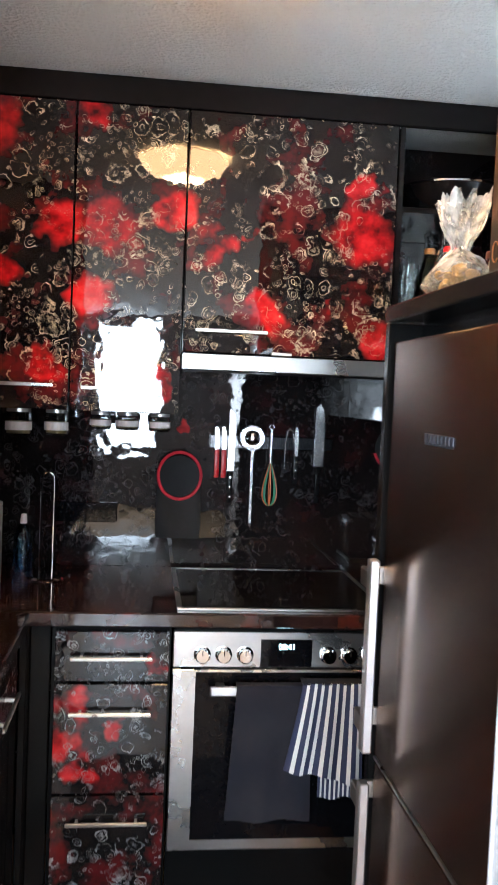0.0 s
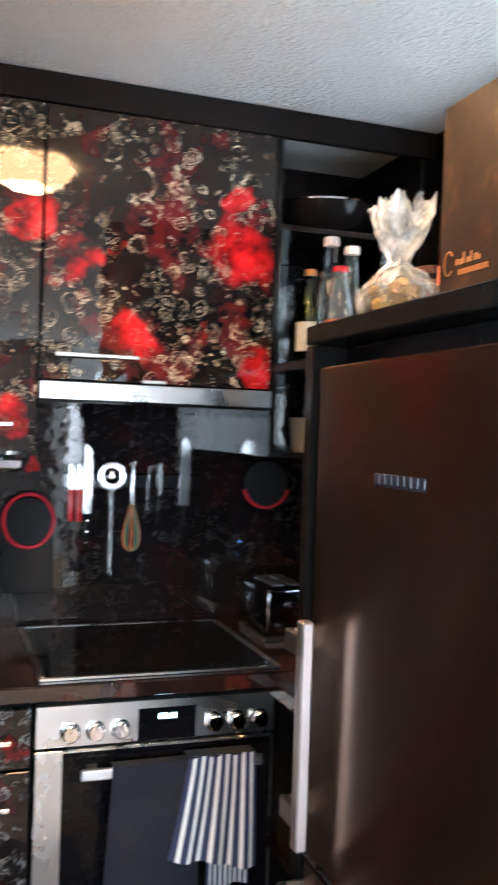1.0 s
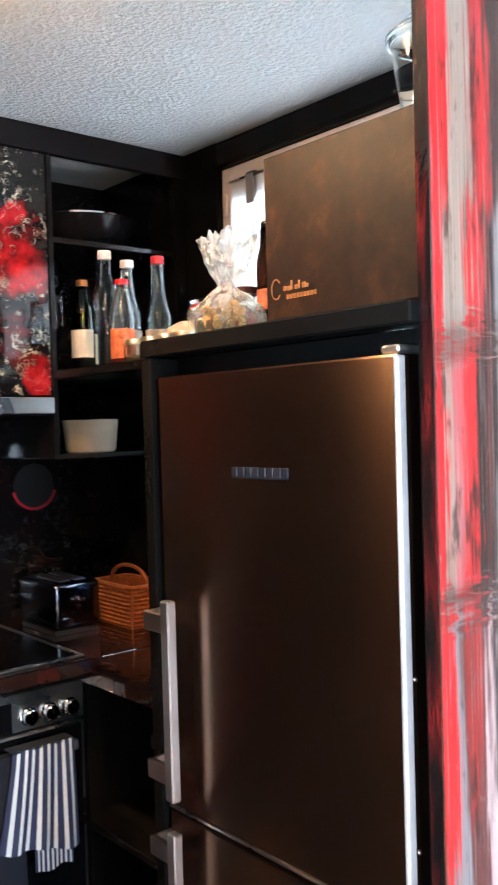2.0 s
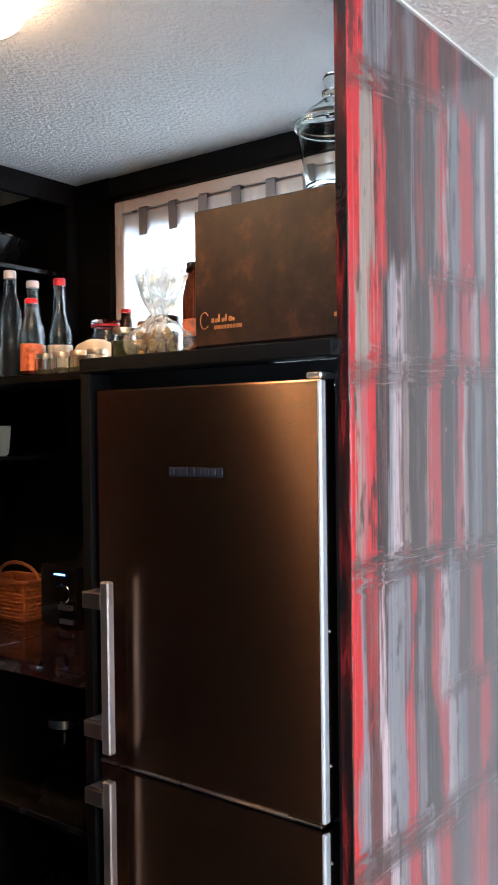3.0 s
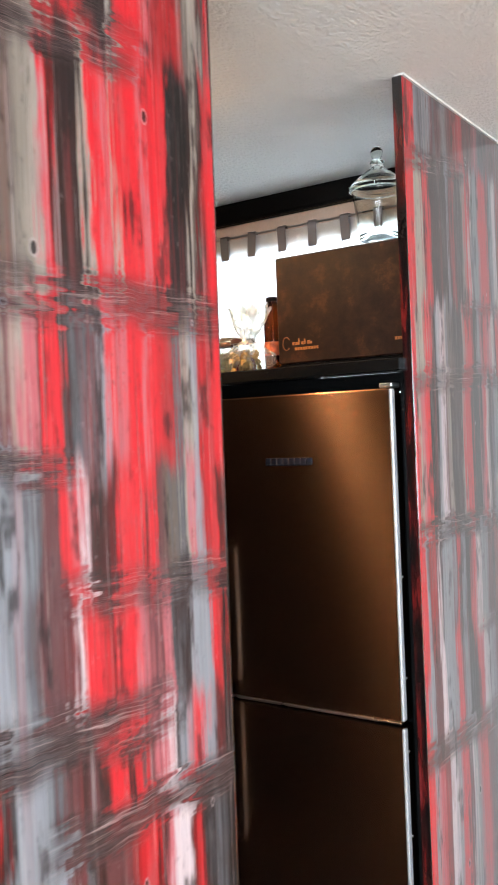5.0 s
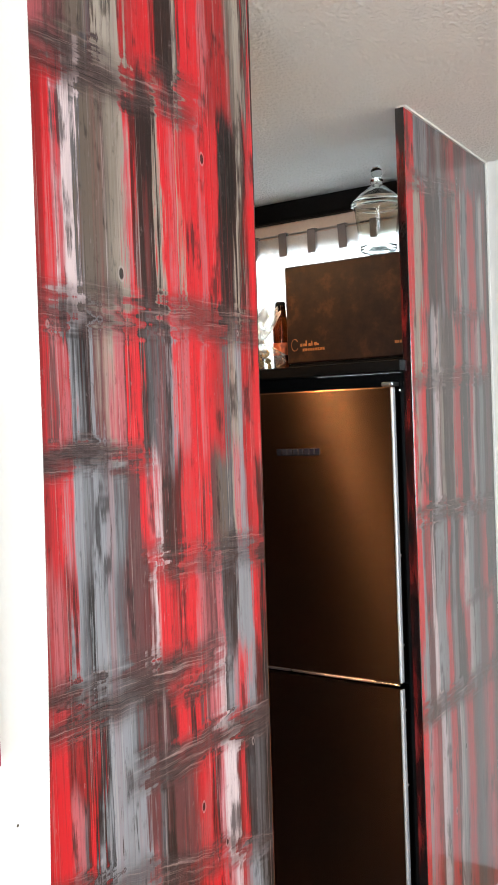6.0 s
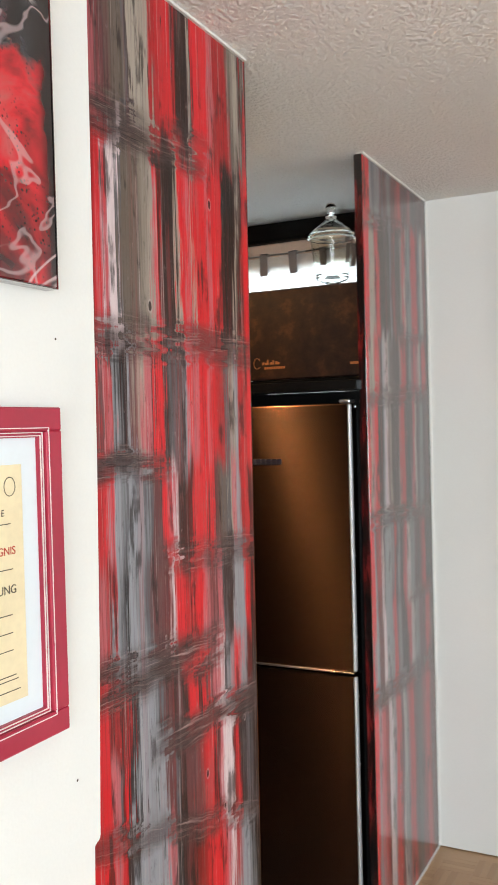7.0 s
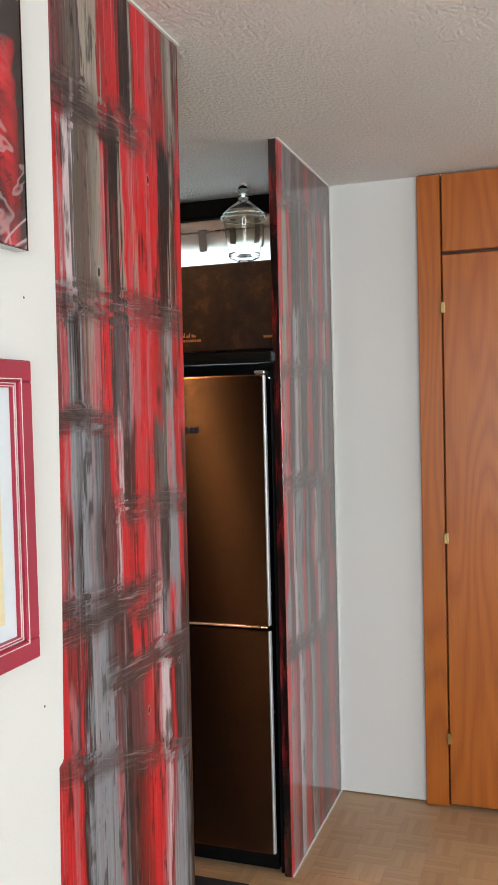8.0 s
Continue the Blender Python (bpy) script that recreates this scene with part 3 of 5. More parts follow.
def fridge():
    t = thing("fridge", "tall brushed-steel fridge-freezer with two bar handles", "fridge")
    part("body", box(0.035, 0.66, 0.058, 0.652, 0.03, 1.655, 0.004), M["black"], t, "dark body")
    for name, z0, z1 in (("upper_door", 0.838, 1.667), ("lower_door", 0.075, 0.826)):
        d = part(name, box(-0.022, 0.028, 0.055, 0.652, z0, z1, 0.004, seg=2), M["fridge"], t)
        part("edge_strip", box(-0.0275, -0.008, 0.0525, 0.0615, z0 + 0.004, z1 - 0.002, 0.004, seg=3), M["edge_metal"], d, "pale aluminium edge")
        if name == "upper_door":
            part("lower_trim", box(-0.0245, -0.006, 0.0625, 0.652, z0 - 0.006, z0 - 0.0005, 0.001), M["steel"], d, "thin steel trim along the door's foot")
        for z in (1.197, 0.945) if name == "upper_door" else (0.762, 0.55):
            part("screw_cap", lathe([(0.0, 0.0028), (0.0022, 0.0022), (0.0034, 0.0006), (0.0034, -0.001)], 12, at=(-0.002, 0.0550, z), axis="y"), M["steel"], d, "", True)
        a, b = (0.872, 1.248) if name == "upper_door" else (0.43, 0.812)
        h = part("handle", box(-0.070, -0.050, 0.574, 0.600, a, b, 0.003), M["aluminium"], d, "square aluminium bar handle")
        for z in (a + 0.045, b - 0.045):
            bm = box(-0.066, -0.052, 0.6005, 0.662, z - 0.018, z + 0.018, 0.002)
            box(-0.0515, -0.002, 0.6545, 0.662, z - 0.018, z + 0.018, 0.002, bm=bm)
            part("bracket", bm, M["steel"], h)
    part("hinge_cap", box(-0.02, 0.03, 0.056, 0.09, 1.668, 1.680, 0.003), M["aluminium"], t)
    badge = part("badge", box(-0.0228, -0.0215, 0.290, 0.434, 1.479, 1.482), M["badge"], t, "row of dark raised badge marks")
    for i in range(8):
        part("badge_mark", box(-0.0245, -0.0215, 0.4178 - i * 0.0185, 0.433 - i * 0.0185, 1.4825, 1.4985, 0.001), M["badge"], badge)
    part("plinth", box(0.03, 0.66, 0.06, 0.65, 0.0, 0.07), M["black"], t)
    return t


fridge()

# ---- kitchen units ----
YF, YC = 1.37, 1.50
wt = thing("worktop", "dark glossy kitchen worktop with a reddish brown edge", "worktop")
part("slab", box(-1.45, 0.69, 1.35, 1.998, 0.905, 0.945, 0.004), M["worktop"], wt)
part("slab", box(0.155, 0.69, 0.70, 1.3495, 0.905, 0.945, 0.004), M["worktop"], wt)
part("slab", box(-1.45, -0.79, 0.125, 1.3495, 0.905, 0.945, 0.004), M["worktop"], wt)


def bar_handle(parent, x0, x1, y, z, depth=0.03):
    h = part("handle", box(x0, x1, y - 0.008, y, z - 0.005, z + 0.005, 0.0015), M["steel"], parent, "slim steel bar handle")
    for x in (x0 + 0.03, x1 - 0.03):
        part("bracket", box(x - 0.004, x + 0.004, y - 0.001, y + depth, z - 0.004, z + 0.004), M["steel"], h)


def drawer_unit():
    t = thing("drawer_unit", "base unit with three black, silver and red painted drawers", "drawer unit")
    part("body", box(-0.735, -0.408, 1.392, 1.99, 0.1, 0.904), M["black"], t)
    for z0, z1, zh in ((0.748, 0.888, 0.818), (0.432, 0.741, 0.664), (0.105, 0.425, 0.356)):
        d = part("drawer_front", box(-0.724, -0.414, YF, 1.391, z0, z1, 0.002), M["art_drawer"], t)
        bar_handle(d, -0.682, -0.459, YF - 0.022, zh, 0.024)
    part("plinth", box(-0.735, -0.408, 1.42, 1.44, 0.0, 0.099), M["black"], t)


drawer_unit()
filler = thing("corner_filler", "plain black corner post of the base units", "filler panel")
part("board", box(-0.79, -0.737, YF, 1.39, 0.0, 0.904, 0.002), M["black"], filler)
part("board", box(-0.81, -0.791, 1.30, 1.39, 0.0, 0.904, 0.002), M["black"], filler)

side = thing("base_cabinet", "black base cabinets under the side worktop", "cabinet")
part("body", box(-1.44, -0.835, 0.13, 1.295, 0.1, 0.904), M["black"], side)
part("plinth", box(-1.44, -0.86, 0.13, 1.295, 0.0, 0.099), M["black"], side)
for a, b in ((0.14, 0.70), (0.71, 1.29)):
    d = part("drawer_front", box(-0.834, -0.812, a, b, 0.72, 0.885, 0.002), M["art_drawer"], side)
    h = part("handle", box(-0.788, -0.780, (a + b) / 2 - 0.12, (a + b) / 2 + 0.12, 0.795, 0.805, 0.0015), M["steel"], d)
    for y in ((a + b) / 2 - 0.08, (a + b) / 2 + 0.08):
        part("bracket", box(-0.813, -0.781, y - 0.004, y + 0.004, 0.796, 0.804), M["steel"], h)
    part("door", box(-0.834, -0.812, a, b, 0.11, 0.71, 0.002), M["black_gloss"], side)

right = thing("corner_cabinet", "black base cabinet beyond the cooker", "cabinet")
part("body", box(0.21, 0.68, 1.395, 1.99, 0.10, 0.904), M["black"], right)
part("plinth", box(0.215, 0.68, 1.43, 1.98, 0.0, 0.099), M["black"], right)
part("door", box(0.213, 0.50, 1.375, 1.394, 0.11, 0.90, 0.002), M["black_gloss"], right)


def wall_cabinet(x0, x1, z0, z1, hx0, hx1, hz):
    t = thing("wall_cabinet", "black wall cabinet with a red and silver celled resin door", "wall cabinet", group="wall cabinets")
    part("body", box(x0 + 0.002, x1 - 0.002, YC + 0.021, 1.997, z0, z1), M["black_gloss"], t)
    d = part("door", box(x0 + 0.003, x1 - 0.003, YC, YC + 0.020, z0, z1, 0.002), M["art_cabinet"], t)
    bar_handle(d, hx0, hx1, YC - 0.024, hz, 0.025)


wall_cabinet(-1.10, -0.720, 1.487, 2.348, -0.99, -0.762, 1.556)
wall_cabinet(-0.720, -0.406, 1.487, 2.348, -0.684, -0.468, 1.553)
wall_cabinet(-0.406, 0.206, 1.669, 2.348, -0.370, -0.162, 1.730)
left_cab = thing("corner_wall_cabinet", "black corner wall cabinet", "wall cabinet")
part("body", box(-1.44, -1.104, YC, 1.997, 1.487, 2.348), M["black_gloss"], left_cab)
top = thing("cabinet_top_panel", "black glossy filler panel between wall cabinets and ceiling", "filler panel")
part("board", box(-1.44, 0.69, YC - 0.002, YC + 0.02, 2.351, H - 0.002, 0.002), M["black_gloss"], top)

shelf = thing("open_shelf", "black open corner shelf unit with two shelves", "shelf")
part("side_board", box(0.207, 0.222, YC, 1.997, 1.49, 2.348), M["black_gloss"], shelf)
part("side_board", box(0.645, 0.690, YC, YC + 0.02, 1.49, 2.348), M["black"], shelf)
part("shelf_board", box(0.223, 0.690, YC + 0.021, 1.99, 2.108, 2.124, 0.002), M["black_gloss"], shelf)
part("shelf_board", box(0.223, 0.690, YC, 1.99, 1.712, 1.735, 0.002), M["black"], shelf)

# ---- cooker ----
def oven():
    t = thing("oven", "built-in stainless steel oven with six knobs and a clock", "oven")
    x0, x1 = -0.403, 0.197
    part("body", box(x0 + 0.005, x1 - 0.005, 1.392, 1.95, 0.255, 0.90), M["black"], t)
    p = part("control_panel", box(x0, x1, YF, 1.391, 0.789, 0.892, 0.003), M["steel"], t)
    disp = part("display", box(-0.158, -0.012, YF - 0.002, YF + 0.003, 0.792, 0.870), M["dark_glass"], p)
    for x in (-0.322, -0.262, -0.202, 0.035, 0.095, 0.155):
        k = part("knob", lathe([(0.0, 0.024), (0.017, 0.024), (0.020, 0.021), (0.0205, 0.003), (0.024, 0.002), (0.024, -0.001)], 24, at=(x, YF, 0.826), axis="y"), M["chrome"], p, "turned steel knob", True)
        part("pointer", box(x - 0.0012, x + 0.0012, YF - 0.0248, YF - 0.0235, 0.828, 0.844), M["black"], k)
    d = part("door", box(x0, x1, YF, 1.391, 0.264, 0.783, 0.003), M["steel"], t)
    part("window", box(-0.338, x1 - 0.008, YF - 0.002, YF + 0.004, 0.296, 0.776, 0.001), M["dark_glass"], d, "black glass door pane")
    h = part("handle", box(-0.300, 0.150, YF - 0.055, YF - 0.037, 0.724, 0.750, 0.004, seg=2), M["aluminium"], d, "wide aluminium bar handle")
    for x in (-0.27, 0.12):
        part("bracket", box(x - 0.012, x + 0.012, YF - 0.038, YF - 0.001, 0.727, 0.747), M["steel"], h)
    part("plinth", box(x0, x1, 1.40, 1.42, 0.0, 0.255), M["black"], t)
    return t


oven()
hob = thing("hob", "black glass hob in a steel frame", "hob")
part("glass", box(-0.380, 0.200, 1.398, 1.945, 0.946, 0.9500, 0.0), M["dark_glass"], hob)
bm = box(-0.395, 0.215, 1.385, 1.3975, 0.9455, 0.952, 0.001)
box(-0.395, 0.215, 1.9455, 1.958, 0.9455, 0.952, 0.001, bm=bm)
box(-0.395, -0.3805, 1.3975, 1.9455, 0.9455, 0.952, 0.001, bm=bm)
box(0.2005, 0.215, 1.3975, 1.9455, 0.9455, 0.952, 0.001, bm=bm)
part("frame", bm, M["steel"], hob)
hood = thing("cooker_hood", "flat pull-out cooker hood with a steel front", "cooker hood")
part("body", box(-0.40, 0.204, YC + 0.02, 1.99, 1.612, 1.667), M["black_gloss"], hood)
part("front_strip", box(-0.404, 0.204, YC - 0.012, YC + 0.019, 1.618, 1.664, 0.002), M["steel"], hood)
part("control", box(-0.15, -0.09, YC - 0.03, YC - 0.013, 1.666, 1.676, 0.002), M["steel"], hood)

# ---- built-in cupboard ----
cup = thing("built_in_cupboard", "orange varnished wooden built-in cupboard with brass hinges", "cupboard")
part("stile", box(0.664, 0.6945, -0.432, -0.345, 0.0, H - 0.006, 0.002), M["orange_wood"], cup)
# added dark sheet behind the doors stands in for the shade in their gaps
part("carcass", box(0.686, 0.6945, -1.05, -0.433, 0.0, H - 0.007), M["gap_shade"], cup)
part("door", box(0.660, 0.685, -1.05, -0.438, 0.012, 2.118, 0.003), M["orange_wood"], cup)
part("upper_door", box(0.660, 0.685, -1.05, -0.438, 2.130, H - 0.008, 0.003), M["orange_wood"], cup)
for z in (1.92, 1.045, 0.27):
    part("hinge", box(0.648, 0.663, -0.446, -0.428, z - 0.022, z + 0.022, 0.003), M["brass"], cup, "small brass hinge")

# ---- lamp ----
lamp = thing("ceiling_lamp", "round cream glass ceiling lamp, lit", "ceiling lamp")
LX, LY, LR = -0.39, 0.66, 0.165


def lamp_glass():
    """Frosted shade, brightest round the bulb in its middle."""
    m = Shader("lit_lamp_glass")
    x, y, z = m.xyz()
    dx, dy = m.math("SUBTRACT", x, LX), m.math("SUBTRACT", y, LY)
    d = m.math("SQRT", m.math("ADD", m.math("MULTIPLY", dx, dx), m.math("MULTIPLY", dy, dy)))
    m.set(Base_Color=(0.8, 0.78, 0.74), Roughness=0.4, Emission_Color=(1.0, 0.58, 0.27), Emission_Strength=m.span(d, 0.03, 0.09, 270.0, 12.0))
    return m.mat


part("shade", lathe([(0.0, -0.085), (0.055, -0.082), (0.108, -0.068), (0.147, -0.045), (LR, -0.012), (LR, -0.008)], 40, at=(LX, LY, H)), lamp_glass(), lamp, "", True)
part("plate", lathe([(0.0, -0.001), (0.15, -0.001), (0.15, -0.010), (0.0, -0.010)], 32, at=(LX, LY, H)), M["white_paint"], lamp)

# ---- more materials ----
M["cream"] = varied("cream_ceramic", (0.72, 0.58, 0.42), 0.35, amount=0.05)
M["red_plastic"] = varied("red_plastic", (0.60, 0.015, 0.02), 0.3)
M["green_plastic"] = varied("green_silicone", (0.02, 0.22, 0.12), 0.45)
M["orange_plastic"] = varied("orange_silicone", (0.65, 0.16, 0.06), 0.45)
M["dark_cloth"] = varied("dark_blue_cloth", (0.008, 0.009, 0.016), 0.9, amount=0.2, fine=400, bump=0.4)
M["black_cloth"] = varied("black_cloth", (0.012, 0.012, 0.013), 0.9, amount=0.3, fine=400, bump=0.4)
M["red_cloth"] = varied("red_binding", (0.55, 0.012, 0.03), 0.7, fine=300, bump=0.3)
M["gold"] = varied("gold_print", (0.36, 0.15, 0.045), 0.4, 0.3)
M["tin"] = varied("pale_tin_lid", (0.60, 0.52, 0.40), 0.3, 1.0)
M["dark_tin"] = varied("dark_lid", (0.10, 0.04, 0.03), 0.3, 0.4)
M["paper"] = varied("label_paper", (0.66, 0.60, 0.48), 0.7, amount=0.08)
M["orange_label"] = varied("orange_flower_label", (0.70, 0.16, 0.06), 0.5, amount=0.6, scale=60)
M["herbs"] = varied("dried_green_herbs", (0.16, 0.17, 0.05), 0.9, amount=0.6, scale=90, fine=200, bump=1.0)
M["dried_fruit"] = varied("dried_brown_fruit", (0.34, 0.20, 0.06), 0.9, amount=0.6, scale=70, fine=180, bump=1.0)
M["syrup"] = varied("dark_red_syrup", (0.20, 0.01, 0.008), 0.2)
M["spice"] = varied("ground_spice", (0.22, 0.17, 0.08), 0.9, amount=0.4, scale=50)
M["green_glass"] = glass("dark_green_glass", (0.10, 0.14, 0.04))
M["brown_glass"] = glass("brown_glass", (0.20, 0.07, 0.02))
M["basket"] = varied("orange_wicker", (0.42, 0.12, 0.03), 0.6, amount=0.4, scale=60, bump=0.6)
M["grey_tab"] = varied("grey_curtain_loop", (0.22, 0.20, 0.20), 0.9, fine=300)
M["window_paint"] = varied("old_cream_window_paint", (0.62, 0.50, 0.42), 0.5, amount=0.1)
M["blue_plastic"] = glass("blue_soap_bottle", (0.15, 0.45, 0.85), 0.1)
M["frame_red"] = varied("crimson_frame_paint", (0.36, 0.018, 0.045), 0.35, amount=0.12)
M["smoked_steel"] = varied("smoked_steel", (0.16, 0.16, 0.17), 0.16, 1.0)
M["pale"] = varied("pale_plastic", (0.75, 0.66, 0.63), 0.4)
M["mount"] = varied("pale_blue_mount_board", (0.66, 0.71, 0.74), 0.8, amount=0.03)
M["parchment"] = varied("yellowed_certificate_paper", (0.74, 0.62, 0.40), 0.8, amount=0.10, scale=8)
M["ink"] = varied("black_ink", (0.09, 0.07, 0.05), 0.8)
M["red_ink"] = varied("red_ink", (0.45, 0.05, 0.03), 0.8)


def cloth_curtain():
    m = Shader("sheer_white_curtain")
    tree, out = m.tree, m.tree.nodes["Material Output"]
    diffuse, glowing, clear = (tree.nodes.new(k) for k in ("ShaderNodeBsdfDiffuse", "ShaderNodeBsdfTranslucent", "ShaderNodeBsdfTransparent"))
    for n in (diffuse, glowing):
        n.inputs[0].default_value = (0.86, 0.86, 0.84, 1)
    one, two = tree.nodes.new("ShaderNodeMixShader"), tree.nodes.new("ShaderNodeMixShader")
    one.inputs[0].default_value = 0.65
    m.put(two.inputs[0], m.span(m.noise(m.scaled(1, 260, 260), 2.0, 2), 0.35, 0.65, 0.12, 0.34))
    tree.links.new(diffuse.outputs[0], one.inputs[1])
    tree.links.new(glowing.outputs[0], one.inputs[2])
    tree.links.new(one.outputs[0], two.inputs[1])
    tree.links.new(clear.outputs[0], two.inputs[2])
    tree.links.new(two.outputs[0], out.inputs[0])
    return m.mat


def bag_material():
    """Crinkled clear film: whitish where it is creased, clear between the creases."""
    m = Shader("crinkled_clear_bag")
    tree, out = m.tree, m.tree.nodes["Material Output"]
    clear, through_film = tree.nodes.new("ShaderNodeBsdfTransparent"), tree.nodes.new("ShaderNodeBsdfTranslucent")
    one, two = tree.nodes.new("ShaderNodeMixShader"), tree.nodes.new("ShaderNodeMixShader")
    clear.inputs[0].default_value = (0.93, 0.92, 0.88, 1)
    through_film.inputs[0].default_value = (0.80, 0.78, 0.72, 1)
    crease = m.noise(m.scaled(1, 1, 0.45), 34.0, 4, 0.6)
    m.set(Base_Color=(0.80, 0.79, 0.75), Roughness=0.15, Specular_IOR_Level=0.8)
    m.bump(m.voronoi(scale=45.0), 0.9, 0.008)
    one.inputs[0].default_value = 0.35
    m.put(two.inputs[0], m.math("MULTIPLY", m.span(crease, 0.38, 0.66, 0.22, 0.90), m.span(m.xyz()[2], 0.03, 0.10, 0.25, 1.0)))
    tree.links.new(m.bsdf.outputs[0], one.inputs[1])
    tree.links.new(through_film.outputs[0], one.inputs[2])
    tree.links.new(clear.outputs[0], two.inputs[1])
    tree.links.new(one.outputs[0], two.inputs[2])
    tree.links.new(two.outputs[0], out.inputs[0])
    return m.mat


def leatherette():
    m = Shader("brown_marbled_leatherette")
    cloud = m.noise(None, 15.0, 7, 0.72)
    m.set(Base_Color=m.ramp(cloud, [(0.38, (0.007, 0.003, 0.003)), (0.55, (0.018, 0.008, 0.005)), (0.76, (0.070, 0.030, 0.013))]), Roughness=0.5, Specular_IOR_Level=0.18)
    m.bump(m.noise(scale=260.0, detail=2), 0.25, 0.001)
    return m.mat


def stripe_material():
    m = Shader("blue_and_white_striped_cotton")
    u, v, w = m.xyz(m.tree.nodes.new("ShaderNodeUVMap").outputs[0])
    band = m.math("FRACT", m.math("MULTIPLY", u, 8.4))
    edge = m.math("ADD", band, m.math("MULTIPLY", m.noise(scale=90.0), 0.05))
    m.set(Base_Color=m.mix(m.span(edge, 0.58, 0.64), (0.030, 0.038, 0.085), (0.78, 0.78, 0.78)), Roughness=0.9)
    m.bump(m.noise(scale=500.0), 0.3, 0.001)
    return m.mat


def canvas_art():
    m = Shader("red_black_white_poured_canvas")
    x, y, z = m.xyz()
    co = m.vec(x, 0.0, z)
    flow = m.noise(co, 5.5, 5, 0.5, 1.4)
    vein = m.math("ABSOLUTE", m.math("SUBTRACT", m.noise(co, 4.0, 3, 0.45, 0.9), 0.5))
    second = m.math("ABSOLUTE", m.math("SUBTRACT", m.noise(m.vec(z, 4.0, x), 5.0, 3, 0.5, 0.7), 0.52))
    base = m.ramp(flow, [(0.30, (0.016, 0.008, 0.010)), (0.40, (0.20, 0.010, 0.014)), (0.50, (0.58, 0.016, 0.026)), (0.60, (0.50, 0.07, 0.075)), (0.70, (0.08, 0.012, 0.016))])
    specks = m.span(m.voronoi(co, 140), 0.32, 0.20)
    base = m.mix(m.math("MULTIPLY", specks, m.span(m.noise(co, 8.0), 0.46, 0.56)), base, (0.02, 0.008, 0.010))
    upper = m.span(m.math("ADD", z, m.math("MULTIPLY", m.math("SUBTRACT", flow, 0.5), 0.5)), 2.10, 2.20)
    smoke = m.ramp(m.noise(co, 14.0, 5, 0.65, 0.6), [(0.40, (0.008, 0.007, 0.008)), (0.58, (0.05, 0.045, 0.05)), (0.72, (0.42, 0.40, 0.41))])
    base = m.mix(upper, base, smoke)
    dark = m.span(m.math("ADD", x, m.math("MULTIPLY", flow, 0.12)), -1.515, -1.485)
    base = m.mix(dark, base, (0.010, 0.008, 0.009))
    base = m.mix(m.span(vein, 0.016, 0.003, 0, 0.65), base, (0.60, 0.42, 0.42))
    m.set(Base_Color=m.mix(m.span(second, 0.012, 0.003, 0, 0.4), base, (0.55, 0.40, 0.40)), Roughness=0.14, Coat_Weight=0.5)
    return m.mat


M["sheer"] = cloth_curtain()
M["bag"] = bag_material()
M["leatherette"] = leatherette()
M["stripes"] = stripe_material()
M["canvas_art"] = canvas_art()


def letters(text, size, m, mat, name, parent, align="LEFT"):
    """Flat lettering in the built-in font, as a mesh."""
    curve = bpy.data.curves.new(name, "FONT")
    curve.body, curve.size, curve.align_x, curve.extrude = text, size, align, 0.0003
    ob = bpy.data.objects.new(name, curve)
    mesh = bpy.data.meshes.new_from_object(ob)
    bpy.data.objects.remove(ob)
    mesh.materials.append(mat)
    made = new(name, mesh)
    made.parent, made.matrix_basis = parent, m
    return made


# ---- kitchen window ----
win = thing("window_1", "small kitchen window with a cream painted frame", "window", kind="structure")
for y0, y1, z0, z1 in ((1.300, 1.343, 1.452, 2.348), (0.082, 0.125, 1.452, 2.348), (0.126, 1.299, 2.238, 2.348), (0.126, 1.299, 1.452, 1.495)):
    part("window_frame", box(0.715, 0.775, y0, y1, z0, z1, 0.004), M["window_paint"], win)
pane = part("pane", box(0.760, 0.764, 0.126, 1.299, 1.496, 2.237), M["glass"], win)
pane.visible_shadow = False
part("window_hinge", box(0.708, 0.716, 1.316, 1.330, 2.20, 2.27, 0.003), M["window_paint"], win)


def hanging(y0, y1, z0, z1, x, waves, depth):
    bm = bmesh.new()
    n, k = 90, 8
    grid = []
    for i in range(n + 1):
        fold = math.sin(waves * 2 * math.pi * i / n + 0.5 * math.sin(i * 0.31))
        grid.append([bm.verts.new((x + depth * fold * (0.6 + 0.4 * j / k) + 0.0015 * math.sin(i * 1.7 + j), y0 + (y1 - y0) * i / n, z1 + (z0 - z1) * j / k + (0.003 * fold if j == 0 else 0))) for j in range(k + 1)])
    for a, b in zip(grid, grid[1:]):
        for j in range(k):
            bm.faces.new((a[j], b[j], b[j + 1], a[j + 1]))
    return bm


curtain = thing("curtain", "white sheer curtain with grey loops on a thin rod", "curtain")
part("rod", tube([(0.706, 0.13, 2.300), (0.706, 1.295, 2.300)], 0.004), M["steel"], curtain)
part("cloth", hanging(0.14, 1.285, 1.50, 2.292, 0.704, 9, 0.006), M["sheer"], curtain, "", True)
for i in range(9):
    y = 0.165 + i * 0.128
    bm = box(0.693, 0.6945, y - 0.017, y + 0.017, 2.215, 2.302)
    box(0.711, 0.7125, y - 0.017, y + 0.017, 2.23, 2.302, bm=bm)
    box(0.693, 0.7125, y - 0.017, y + 0.017, 2.3045, 2.306, bm=bm)
    bmesh.ops.rotate(bm, verts=bm.verts[:], cent=(0.706, y, 2.30), matrix=Matrix.Rotation(radians(random.uniform(-7, 7)), 3, "X"))
    part("loop", bm, M["grey_tab"], curtain, "grey cloth loop")

